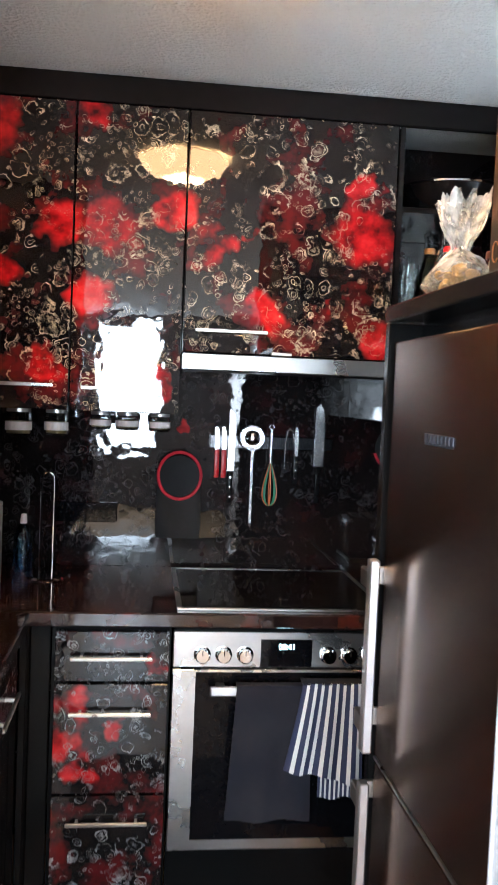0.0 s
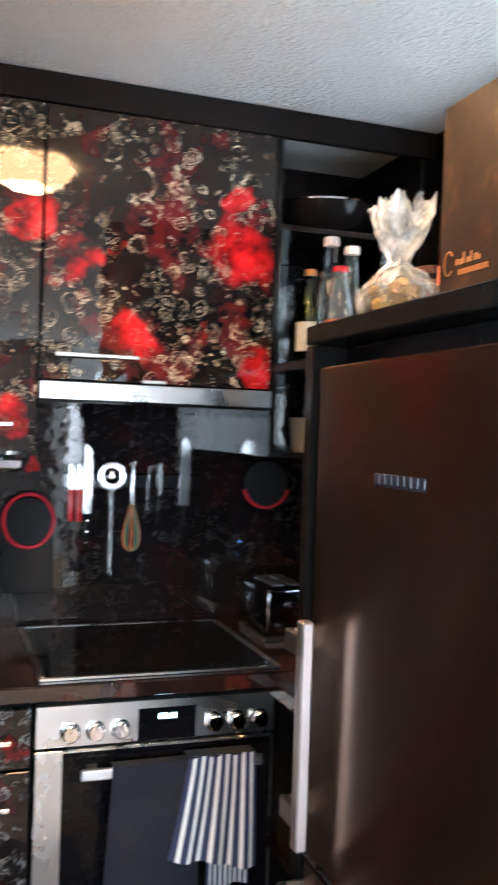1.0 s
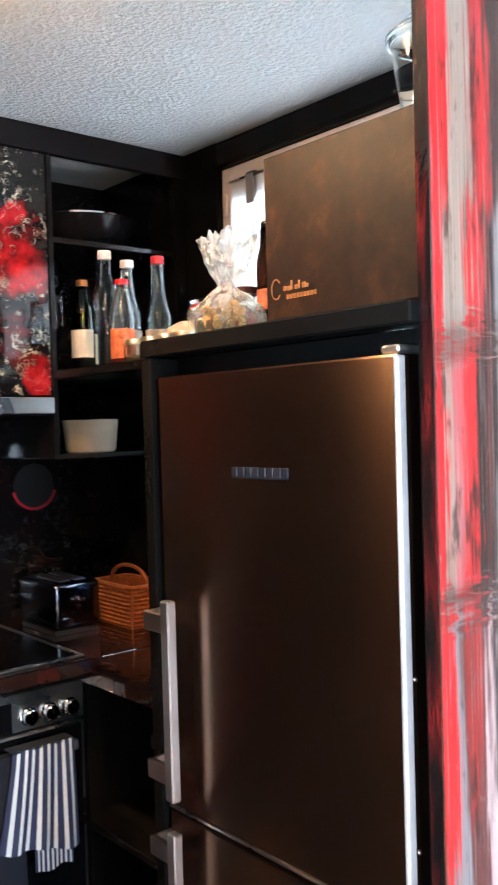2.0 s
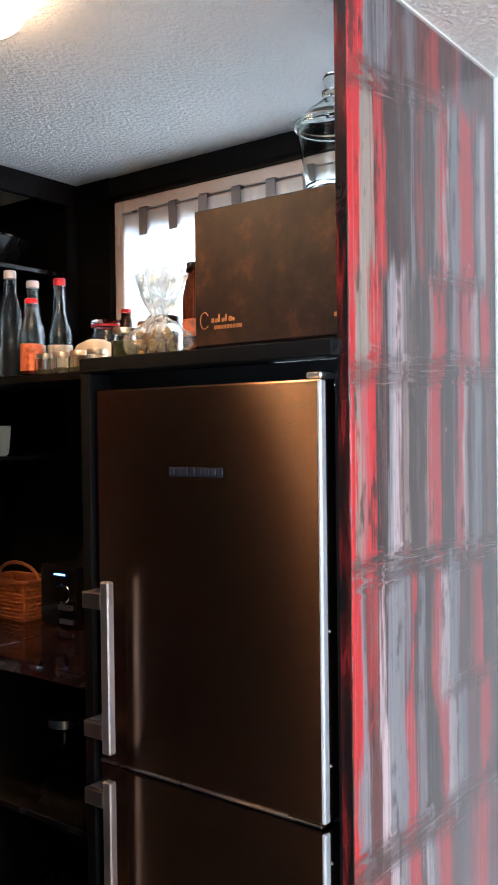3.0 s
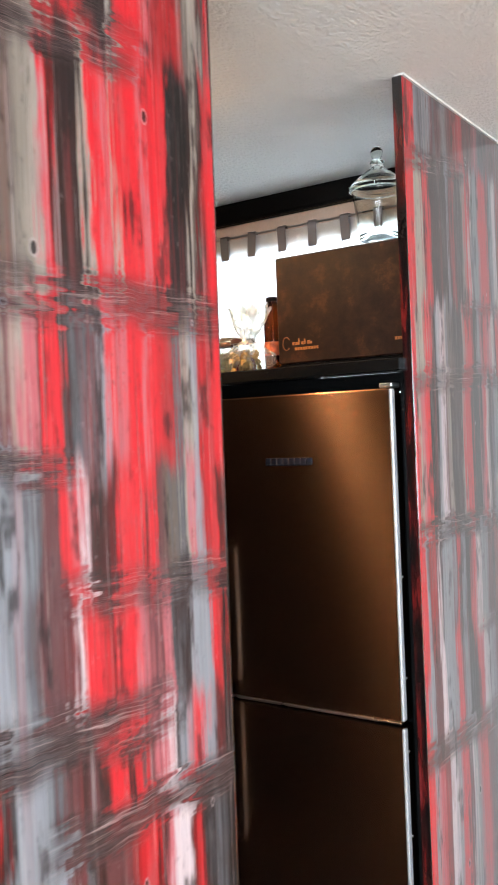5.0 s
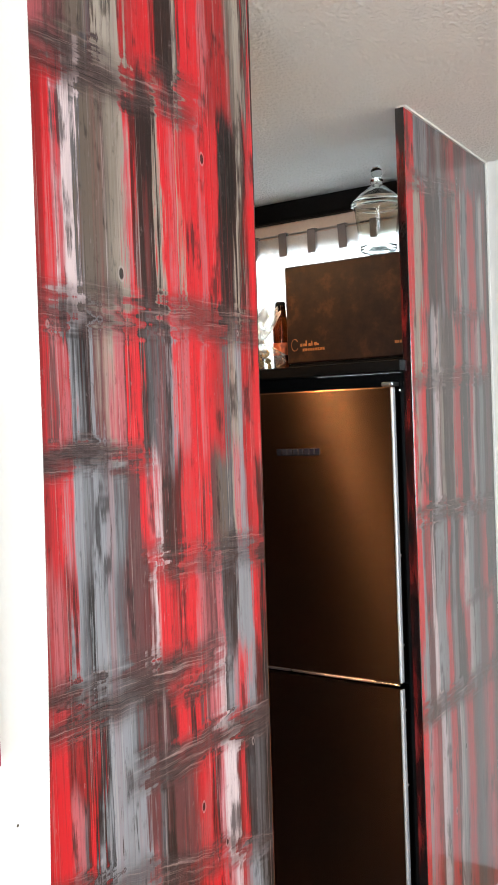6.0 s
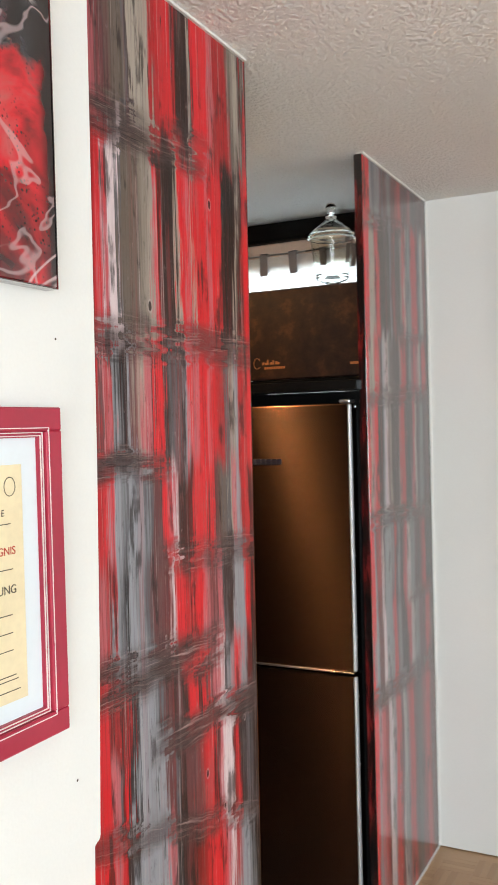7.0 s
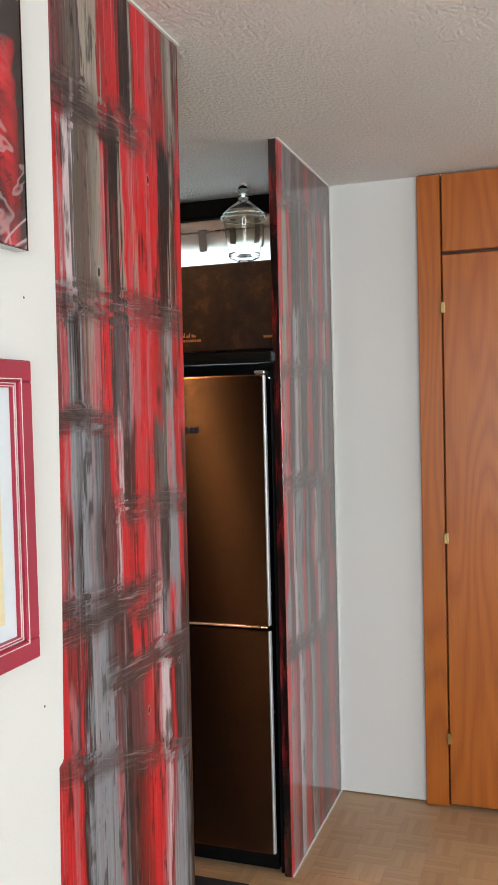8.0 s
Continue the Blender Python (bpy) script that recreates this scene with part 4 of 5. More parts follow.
# ---- corner base unit and side shelf ----
base = thing("open_base_unit", "black open base unit with a shelf under the corner worktop", "shelf unit")
part("back_board", box(0.66, 0.685, 0.70, 1.37, 0.0, 0.904), M["black"], base)
part("side_board", box(0.17, 0.659, 0.70, 0.72, 0.0, 0.904), M["black"], base)
for z in (0.50, 0.08):
    part("shelf_board", box(0.18, 0.659, 0.721, 1.37, z, z + 0.02, 0.002), M["black_gloss"], base)
sideshelf = thing("side_shelf", "black shelf board under the kitchen window", "shelf")
part("board", box(0.205, 0.69, 0.702, 1.497, 1.713, 1.737, 0.003), M["black"], sideshelf)
part("shelf_board", box(0.223, 0.690, 1.56, 1.99, 1.484, 1.499, 0.002), M["black"], shelf)


# ---- bottles and jars ----
def bottle(x, y, z, h, r, glass_mat, cap_mat, label, paper=None, fill=None, swing=False, neck=0.013, shoulder=0.58, band=(0.15, 0.45)):
    t = thing("bottle", label, "bottle", (x, y, z), group="bottles on the shelf")
    s, n = h * shoulder, h * 0.90
    out = [(0.0, 0.002), (r * 0.9, 0.0), (r, 0.006), (r, s), (r * 0.95, s + 0.015), (r * 0.70, s + 0.042), (neck * 1.35, s + 0.072), (neck * 1.05, n), (neck * 1.2, n), (neck * 1.2, n + 0.008), (neck * 0.85, n + 0.008)]
    inside = [(neck * 0.75, n), (neck * 1.0, s + 0.072), (r * 0.62, s + 0.042), (r - 0.003, s), (r - 0.003, 0.010), (0.0, 0.008)]
    part("glass", lathe(out + inside, 20), glass_mat, t, "", True)
    if fill:
        part("contents", lathe([(0.0, 0.011), (r - 0.004, 0.011), (r - 0.004, s * 0.75), (0.0, s * 0.75)], 16), fill, t, "", True)
    if paper:
        part("paper_label", lathe([(r + 0.0004, h * band[0]), (r + 0.0008, h * band[0]), (r + 0.0008, h * band[1]), (r + 0.0004, h * band[1])], 20), paper, t)
    part("cap", lathe([(0.0, n + 0.009), (neck * 1.25, n + 0.009), (neck * 1.25, h - 0.003), (neck * 1.1, h), (0.0, h)], 16), cap_mat, t, "", True)
    if swing:
        a = [(0.0, neck * 1.6, n - 0.035), (0.0, neck * 1.9, n - 0.01), (0.0, neck * 1.3, h - 0.008)]
        part("wire_clip", tube(a + [(0, -p[1], p[2]) for p in reversed(a)], 0.0016, 6), M["steel"], t, "steel swing-top wire")
    return t


def jar(x, y, z, h, r, lid_mat, label, fill=None, level=0.75):
    t = thing("jar", label, "jar", (x, y, z), group="jars on the shelf")
    body = h * 0.80
    part("glass", lathe([(0.0, 0.002), (r * 0.9, 0.0), (r, 0.005), (r, body * 0.86), (r * 0.82, body), (r * 0.82, h - 0.012), (r * 0.76, h - 0.012), (r * 0.76, body), (r - 0.003, body * 0.84), (r - 0.003, 0.007), (0.0, 0.006)], 22), M["glass"], t, "", True)
    part("lid", lathe([(0.0, h - 0.011), (r * 0.88, h - 0.011), (r * 0.88, h - 0.014), (r * 0.90, h - 0.014), (r * 0.90, h - 0.002), (r * 0.86, h), (0.0, h)], 22), lid_mat, t, "", True)
    if fill:
        part("contents", lathe([(0.0, 0.008), (r - 0.004, 0.008), (r - 0.004, body * level), (r * 0.5, body * level + 0.004), (0.0, body * level)], 16), fill, t, "", True)
    return t


SZ = 1.7375
bottle(0.328, 1.403, SZ, 0.335, 0.038, M["glass"], M["pale"], "clear swing-top glass bottle on the black shelf", swing=True, shoulder=0.60, neck=0.015)
bottle(0.289, 1.256, SZ, 0.230, 0.033, M["glass"], M["red_plastic"], "clear bottle with an orange flower label and red syrup", paper=M["orange_label"], fill=M["syrup"], shoulder=0.56, band=(0.08, 0.42), neck=0.015)
bottle(0.352, 1.326, SZ, 0.298, 0.037, M["glass"], M["pale"], "clear glass bottle with a white cap", paper=M["paper"], shoulder=0.46, neck=0.015, band=(0.08, 0.34))
bottle(0.447, 1.314, SZ, 0.317, 0.038, M["glass"], M["red_plastic"], "clear spirits bottle with a red cap and paper labels", paper=M["paper"], shoulder=0.44, neck=0.015, band=(0.08, 0.34))
bottle(0.314, 1.508, SZ, 0.266, 0.034, M["green_glass"], M["gold"], "dark green oil bottle with a gold cap", paper=M["paper"], shoulder=0.62)
bottle(0.500, 1.077, SZ, 0.205, 0.028, M["brown_glass"], M["red_plastic"], "small brown sauce bottle with a red cap", paper=M["red_plastic"], shoulder=0.5)
bottle(0.140, 0.499, 1.7405, 0.217, 0.026, M["brown_glass"], M["black"], "dark bottle with a coloured label beside the brown box", paper=M["orange_label"], shoulder=0.6, band=(0.22, 0.40))
for y in (1.190, 1.118, 1.047, 0.977):
    jar(0.285, y, SZ, 0.064, 0.031, M["tin"], "small glass spice jar with a pale tin lid", M["spice"], 0.35)
jar(0.265, 0.842, SZ, 0.108, 0.040, M["tin"], "glass jar of dried green herbs with a pale lid", M["herbs"], 0.85)
jar(0.268, 0.755, SZ, 0.118, 0.040, M["dark_tin"], "glass jar of dried green herbs with a dark lid", M["herbs"], 0.85)
jar(0.190, 0.640, 1.7405, 0.112, 0.043, M["dark_tin"], "glass jar of dark preserves with a dark lid", M["syrup"], 0.8)
jar(0.560, 0.95, SZ, 0.17, 0.045, M["tin"], "tall glass jar by the kitchen window", M["dried_fruit"], 0.6)
clip = jar(0.520, 1.175, SZ, 0.180, 0.058, M["glass"], "large clip-top preserving jar with a glass lid", M["dried_fruit"], 0.55)
part("rubber_seal", lathe([(0.049, 0.160), (0.053, 0.160), (0.053, 0.165), (0.049, 0.165)], 22), M["red_plastic"], clip)
bowl = thing("bowl", "cream wooden bowl turned over behind the jars", "bowl", (0.375, 1.075, SZ))
part("shell", lathe([(0.075, 0.0), (0.078, 0.012), (0.074, 0.05), (0.055, 0.088), (0.025, 0.103), (0.0, 0.105)], 26), M["cream"], bowl, "", True)
for y, x in ((1.62, 0.285), (1.72, 0.31)):
    t = thing("wine_glass", "clear stemmed wine glass on the black shelf", "glass", (x, y, 1.7355), group="wine glasses")
    part("foot", lathe([(0.0, 0.0), (0.032, 0.0), (0.030, 0.003), (0.005, 0.010), (0.0, 0.010)], 20), M["glass"], t, "", True)
    part("stem", lathe([(0.0, 0.0105), (0.004, 0.0105), (0.0035, 0.09), (0.0, 0.09)], 10), M["glass"], t, "", True)
    part("cup", lathe([(0.0, 0.091), (0.012, 0.094), (0.032, 0.125), (0.036, 0.165), (0.031, 0.235), (0.029, 0.235), (0.034, 0.165), (0.030, 0.128), (0.010, 0.098), (0.0, 0.096)], 22), M["glass"], t, "", True)


def bag():
    t = thing("plastic_bag", "crinkled clear plastic bag of dried slices, twisted shut", "bag", (0.058, 0.540, 1.7405))
    bm = bmesh.new()
    rng = random.Random(4)
    rings = []
    shape = ((0.0, 0.040, 0.060), (0.02, 0.056, 0.082), (0.045, 0.056, 0.080), (0.07, 0.036, 0.050), (0.088, 0.016, 0.020), (0.10, 0.018, 0.024), (0.13, 0.036, 0.046), (0.16, 0.042, 0.060), (0.178, 0.034, 0.064))
    steps = 26
    for q in range(steps + 1):
        h = 0.178 * q / steps
        k = max(i for i in range(len(shape) - 1) if shape[i][0] <= h + 1e-9)
        f = (h - shape[k][0]) / (shape[k + 1][0] - shape[k][0])
        rx, ry = (shape[k][i] * (1 - f) + shape[k + 1][i] * f for i in (1, 2))
        ring = []
        for i in range(56):
            a = 2 * math.pi * i / 56
            c = noise.noise(Vector((3 * math.cos(a), 3 * math.sin(a), h * 30))) + 0.6 * noise.noise(Vector((8 * math.cos(a), 8 * math.sin(a), h * 60)))
            grow = 1 + (0.32 if h > 0.10 else 0.20) * c
            ring.append(bm.verts.new((rx * math.cos(a) * grow, ry * math.sin(a) * grow - 0.10 * h, h * (1 + (0.16 * c if h > 0.12 else 0)) + (0.004 * abs(c) if q else 0))))
        rings.append(ring)
    for a, b in zip(rings, rings[1:]):
        for i in range(56):
            bm.faces.new((a[i], a[(i + 1) % 56], b[(i + 1) % 56], b[i]))
    bm.faces.new(rings[0])
    part("film", bm, M["bag"], t)
    bm = bmesh.new()
    for i in range(46):
        a, d, h = rng.uniform(0, 6.3), rng.uniform(0, 0.8), rng.uniform(0.008, 0.058)
        m = Matrix.Translation((0.042 * d * math.cos(a), 0.062 * d * math.sin(a), h)) @ Euler((rng.uniform(0, 3), rng.uniform(0, 3), 0)).to_matrix().to_4x4()
        bmesh.ops.create_cone(bm, cap_ends=True, segments=7, radius1=0.011, radius2=0.009, depth=0.003, matrix=m)
    tagged(part("dried_slices", bm, M["dried_fruit"], t), kind="stuff")


bag()

# food dehydrator and the lidded jar on it
dry = thing("food_dehydrator", "brown marbled leatherette box dehydrator with gold print", "food dehydrator")
part("case", box(0.092, 0.55, 0.034, 0.443, 1.7425, 2.054, 0.004), M["black"], dry, "black plastic case")
front = part("front_door", box(0.078, 0.0915, 0.034, 0.443, 1.756, 2.052, 0.003), M["leatherette"], dry)
part("base_strip", box(0.082, 0.0915, 0.034, 0.443, 1.7425, 1.755, 0.002), M["black"], dry)
part("gold_mark", tube([(0.0772, 0.415 - 0.012 * math.cos(a), 1.812 + 0.018 * math.sin(a)) for a in (0.6 + 0.5 * i for i in range(11))], 0.0011, 6), M["gold"], front, "gold script mark")
for i, (wide, tall) in enumerate(((0.007, 0.009), (0.009, 0.008), (0.004, 0.017), (0.008, 0.008), (0.004, 0.015), (0.009, 0.010), (0.006, 0.007))):
    y = 0.396 - i * 0.0095
    part("gold_mark", box(0.0768, 0.0782, y - wide, y, 1.8065, 1.8065 + tall, 0.001), M["gold"], front)
for i in range(9):
    y = 0.388 - i * 0.0085
    part("gold_mark", box(0.0768, 0.0782, y - 0.006, y, 1.7915, 1.7995), M["gold"], front)
for i in range(6):
    y = 0.086 - i * 0.0075
    part("gold_mark", box(0.0768, 0.0782, y - 0.0055, y, 1.7935, 1.8015), M["gold"], front)
apo = thing("lidded_glass_jar", "clear footed glass jar with a knobbed lid on the box", "jar", (0.297, 0.224, 2.0545))
part("vessel", lathe([(0.0, 0.0), (0.046, 0.0), (0.046, 0.006), (0.020, 0.016), (0.016, 0.026), (0.024, 0.036), (0.052, 0.046), (0.058, 0.054), (0.057, 0.062), (0.066, 0.12), (0.074, 0.185), (0.0724, 0.185), (0.0644, 0.12), (0.0552, 0.064), (0.0, 0.058)], 36), M["jar_glass"], apo, "", True)
part("lid", lathe([(0.076, 0.187), (0.083, 0.190), (0.084, 0.200), (0.076, 0.207), (0.056, 0.226), (0.030, 0.246), (0.017, 0.256), (0.020, 0.264), (0.020, 0.272), (0.010, 0.278), (0.016, 0.288), (0.018, 0.300), (0.012, 0.311), (0.0, 0.313), (0.0, 0.266), (0.014, 0.2545), (0.0285, 0.2445), (0.0545, 0.2245), (0.0745, 0.2055), (0.0785, 0.198), (0.076, 0.187)], 36), M["jar_glass"], apo, "", True)

# ---- things in the open shelf and on the corner worktop ----
wok = thing("wok", "black wok with a bright rim on the upper shelf", "pan", (0.445, 1.735, 2.1245))
part("pan", lathe([(0.0, 0.0), (0.06, 0.0), (0.11, 0.020), (0.15, 0.055), (0.172, 0.098), (0.175, 0.098), (0.155, 0.050), (0.11, 0.016), (0.0, 0.005)], 40), M["black_gloss"], wok, "", True)
part("rim", lathe([(0.172, 0.0985), (0.178, 0.0985), (0.178, 0.104), (0.172, 0.104)], 40), M["chrome"], wok, "", True)
for sgn in (-1, 1):
    part("grip", tube([(sgn * 0.178, -0.03, 0.095), (sgn * 0.205, -0.022, 0.098), (sgn * 0.212, 0.0, 0.099), (sgn * 0.205, 0.022, 0.098), (sgn * 0.178, 0.03, 0.095)], 0.005), M["chrome"], wok)
dish = thing("ramekin", "cream ceramic dish on the low shelf", "bowl", (0.425, 1.675, 1.4995))
part("dish", lathe([(0.0, 0.0), (0.070, 0.0), (0.078, 0.008), (0.086, 0.100), (0.082, 0.100), (0.074, 0.012), (0.0, 0.010)], 32), M["cream"], dish, "", True)

toaster = thing("toaster", "dark steel two-slot toaster on the worktop", "toaster")
part("body", box(0.262, 0.425, 1.64, 1.88, 0.962, 1.105, 0.018, seg=3), M["smoked_steel"], toaster, "", True)
for x in (0.298, 0.352):
    part("slot", box(x, x + 0.036, 1.67, 1.85, 1.1045, 1.109, 0.001), M["steel"], toaster)
part("lever", box(0.33, 0.355, 1.612, 1.639, 1.05, 1.064, 0.004), M["chrome"], toaster)
part("base", box(0.268, 0.419, 1.65, 1.87, 0.946, 0.961), M["steel"], toaster)
part("dial", lathe([(0.0, 0.012), (0.012, 0.012), (0.013, 0.0)], 18, at=(0.31, 1.640, 0.99), axis="y"), M["chrome"], toaster, "", True)

basket = thing("basket", "oblong orange wicker basket with a looped handle", "basket", (0.545, 1.665, 0.9455))
BX, BY, BH = 0.066, 0.112, 0.128
bm = bmesh.new()
for x0, x1, y0, y1 in ((-BX, BX, -BY, -BY + 0.006), (-BX, BX, BY - 0.006, BY), (-BX, -BX + 0.006, -BY + 0.006, BY - 0.006), (BX - 0.006, BX, -BY + 0.006, BY - 0.006)):
    box(x0, x1, y0, y1, 0.004, BH, bm=bm)
part("body", bm, M["basket"], basket)
part("bottom", box(-BX, BX, -BY, BY, 0.0, 0.0038), M["basket"], basket)


def oblong(grow, z, wave=0.0, phase=0.0):
    """A closed way round the basket, weaving in and out."""
    pts = []
    for a in (2 * math.pi * k / 72 for k in range(72)):
        c, q = math.cos(a), math.sin(a)
        r = 1.0 / (abs(c) ** 8 + abs(q) ** 8) ** 0.125
        g = grow + wave * math.sin(18 * a + phase)
        pts.append(((BX + g) * c * r, (BY + g) * q * r, z))
    return pts


for i in range(9):
    part("cane", tube(oblong(0.002, 0.010 + i * 0.0130, 0.002, math.pi * i), 0.0048, 5, closed=True), M["basket"], basket, "", True)
part("rim", tube(oblong(0.004, BH), 0.0085, 7, closed=True), M["basket"], basket, "thick plaited rim", True)
part("handle", tube([(0.0, (BY - 0.006) * math.cos(a), BH + 0.055 * math.sin(a)) for a in (math.pi * k / 14 for k in range(15))], 0.006), M["basket"], basket, "", True)

radio = thing("kitchen_appliance", "black appliance with a dial and blue indicator lights", "kitchen appliance")
part("body", box(0.505, 0.66, 1.31, 1.50, 0.9455, 1.145, 0.010, seg=2), M["black_gloss"], radio)
part("dial", lathe([(0.0, -0.016), (0.024, -0.016), (0.027, -0.012), (0.029, 0.0)], 26, at=(0.5045, 1.385, 1.055), axis="x"), M["black"], radio, "", True)
part("ring", tube([(0.503, 1.385 + 0.031 * math.cos(a), 1.055 + 0.031 * math.sin(a)) for a in (2 * math.pi * k / 30 for k in range(30))], 0.0022, 6, closed=True), M["chrome"], radio, "", True)
part("drip_bar", box(0.488, 0.5045, 1.335, 1.395, 1.004, 1.020, 0.003, seg=2), M["steel"], radio, "brushed steel bar under the dial")
# lower bar is modelled in place of the upper bar's reflection
part("foot_bar", box(0.494, 0.5045, 1.335, 1.395, 0.958, 0.974, 0.003, seg=2), M["steel"], radio, "steel bar standing in for the upper bar's reflection")
led = glow("blue_indicator", (0.12, 0.35, 1.0), 9.0)
for i in range(4):
    part("indicator", box(0.5025, 0.5055, 1.375 + i * 0.014, 1.382 + i * 0.014, 1.112, 1.117), led, radio)
can = thing("storage_jar", "dim glass storage jar on the open shelf", "jar", (0.42, 1.29, 0.5205))
part("glass", lathe([(0.0, 0.0), (0.045, 0.0), (0.047, 0.005), (0.047, 0.15), (0.044, 0.15), (0.044, 0.008), (0.0, 0.006)], 24), M["glass"], can, "", True)
part("lid", lathe([(0.0, 0.1505), (0.05, 0.1505), (0.05, 0.175), (0.0, 0.175)], 24), M["steel"], can, "", True)

# ---- splashback things ----
YW = 1.9995
rail = thing("knife_rail", "steel magnetic knife rail on the black wall", "knife rail")
part("bar", box(-0.278, 0.156, 1.985, YW, 1.364, 1.411, 0.003), M["smoked_steel"], rail)


def flat_knife(x, tip, waist, end, wide, handle_mat, label, lean=0.0, blunt=False):
    t = thing("knife", label, "knife", (x, 1.9835, 0), group="knives on the rail")
    bm = bmesh.new()
    long = tip - waist
    outline = [(-wide * 0.5, waist), (wide * 0.5, waist), (wide * 0.5, tip - long * 0.30), (wide * 0.28, tip - long * 0.10), (-wide * 0.45 if blunt else -wide * 0.1, tip), (-wide * 0.5, tip - long * 0.06)]
    f = bm.faces.new([bm.verts.new((a + lean * (b - waist), -0.0012, b)) for a, b in outline])
    made = bmesh.ops.extrude_face_region(bm, geom=[f])
    bmesh.ops.translate(bm, verts=[v for v in made["geom"] if isinstance(v, bmesh.types.BMVert)], vec=(0, 0.0022, 0))
    part("blade", bm, M["blade"], t)
    bm = box(-0.0085, 0.0085, -0.008, 0.0008, end, waist - 0.001, 0.003, seg=2)
    for v in bm.verts:
        v.co.x += lean * (v.co.z - waist) + 0.003 * math.sin((v.co.z - end) / (waist - end) * 3.1)
    h = part("handle", bm, handle_mat, t, "", True)
    if handle_mat is M["black"]:
        for k in (0.2, 0.5, 0.8):
            z = end + (waist - end) * k
            part("rivet", lathe([(0.0, 0.0088), (0.003, 0.0085), (0.003, 0.006)], 10, at=(lean * (z - waist) + 0.002, 0, z), axis="y"), M["chrome"], h)
    return t


flat_knife(-0.252, 1.440, 1.360, 1.262, 0.016, M["red_plastic"], "small knife with a red handle on the rail")
flat_knife(-0.228, 1.440, 1.360, 1.262, 0.016, M["red_plastic"], "small knife with a red handle on the rail")
flat_knife(-0.203, 1.502, 1.286, 1.175, 0.024, M["black"], "long bread knife with a black riveted handle", 0.02, True)
flat_knife(0.024, 1.448, 1.345, 1.248, 0.014, M["black"], "small paring knife with a black handle", 0.02)
flat_knife(0.104, 1.530, 1.312, 1.182, 0.034, M["black"], "large chef's knife with a black riveted handle", 0.02)

ladle = thing("ladle", "steel ladle with a long handle hanging on the rail", "ladle", (-0.136, 1.962, 0))
part("bowl", lathe([(0.045, 0.018), (0.044, 0.010), (0.034, -0.008), (0.018, -0.018), (0.0, -0.021), (0.0, -0.019), (0.017, -0.016), (0.032, -0.006), (0.042, 0.011), (0.043, 0.018)], 28, at=(0, 0, 1.405), axis="y"), M["chrome"], ladle, "", True)
part("handle", box(0.0, 0.012, 0.010, 0.014, 1.10, 1.365, 0.0015), M["blade"], ladle)
part("hook", tube([(0.006, 0.012, 1.10), (0.006, 0.004, 1.092), (0.006, 0.0, 1.10), (0.006, 0.002, 1.108)], 0.003), M["blade"], ladle)

whisk = thing("whisk", "whisk with a steel handle and red and green silicone wires", "whisk", (-0.066, 1.966, 0))
part("handle", lathe([(0.0, 1.318), (0.006, 1.318), (0.0075, 1.34), (0.006, 1.42), (0.004, 1.437), (0.0, 1.437)], 14), M["blade"], whisk, "", True)
part("hook", tube([(0.008 * math.cos(a), 0, 1.444 + 0.008 * math.sin(a)) for a in (2 * math.pi * k / 16 for k in range(16))], 0.0018, 6, closed=True), M["blade"], whisk)
for i, mat in enumerate((M["orange_plastic"], M["green_plastic"], M["orange_plastic"], M["green_plastic"])):
    c, s_ = math.cos(i * math.pi / 4), math.sin(i * math.pi / 4)
    pts = []
    for k in range(29):
        a = math.pi * (k / 28 * 2 - 1)
        z = 1.318 - 0.073 * (1 + math.cos(a))
        w = 0.031 * math.sin(a) * (0.62 + 0.38 * math.cos(a)) if abs(a) > 1e-6 else 0.0
        pts.append((w * c * 1.15, w * s_ * 0.9, z))
    part("wire", tube(pts, 0.0022, 6), mat, whisk, "", True)

tongs = thing("tongs", "slim steel tongs hanging on the rail", "tongs", (-0.004, 1.978, 0))
part("arm", tube([(0.006, 0, 1.44), (-0.004, 0, 1.432), (-0.010, 0, 1.38), (-0.012, 0, 1.30)], 0.003), M["blade"], tongs, "", True)
part("arm", tube([(0.006, 0, 1.44), (0.014, 0, 1.43), (0.022, 0, 1.36), (0.027, 0, 1.28)], 0.003), M["blade"], tongs, "", True)

glove = thing("oven_glove", "black oven glove with a red bound opening", "oven glove", (-0.378, 1.975, 0))
bm = bmesh.new()
sec = []
for z, w, d in ((1.050, 0.074, 0.006), (1.10, 0.078, 0.012), (1.17, 0.076, 0.014), (1.23, 0.074, 0.014), (1.268, 0.066, 0.012)):
    sec.append([bm.verts.new((w * math.cos(a), d * math.sin(a), z)) for a in (2 * math.pi * k / 24 for k in range(24))])
for a, b in zip(sec, sec[1:]):
    for k in range(24):
        bm.faces.new((a[k], a[(k + 1) % 24], b[(k + 1) % 24], b[k]))
bm.faces.new(sec[0])
bm.faces.new(sec[-1])
part("glove", bm, M["black_cloth"], glove, "", True)
part("pad", lathe([(0.0, 0.008), (0.068, 0.008), (0.070, 0.0), (0.0, -0.002)], 32, at=(0, -0.014, 1.267), axis="y"), M["black_cloth"], glove, "", True)
part("binding", tube([(0.0725 * math.cos(a), -0.020 + 0.002 * math.sin(3 * a), 1.267 + 0.080 * math.sin(a)) for a in (2 * math.pi * k / 40 for k in range(40))], 0.0058, 8, closed=True), M["red_cloth"], glove, "red cloth binding", True)

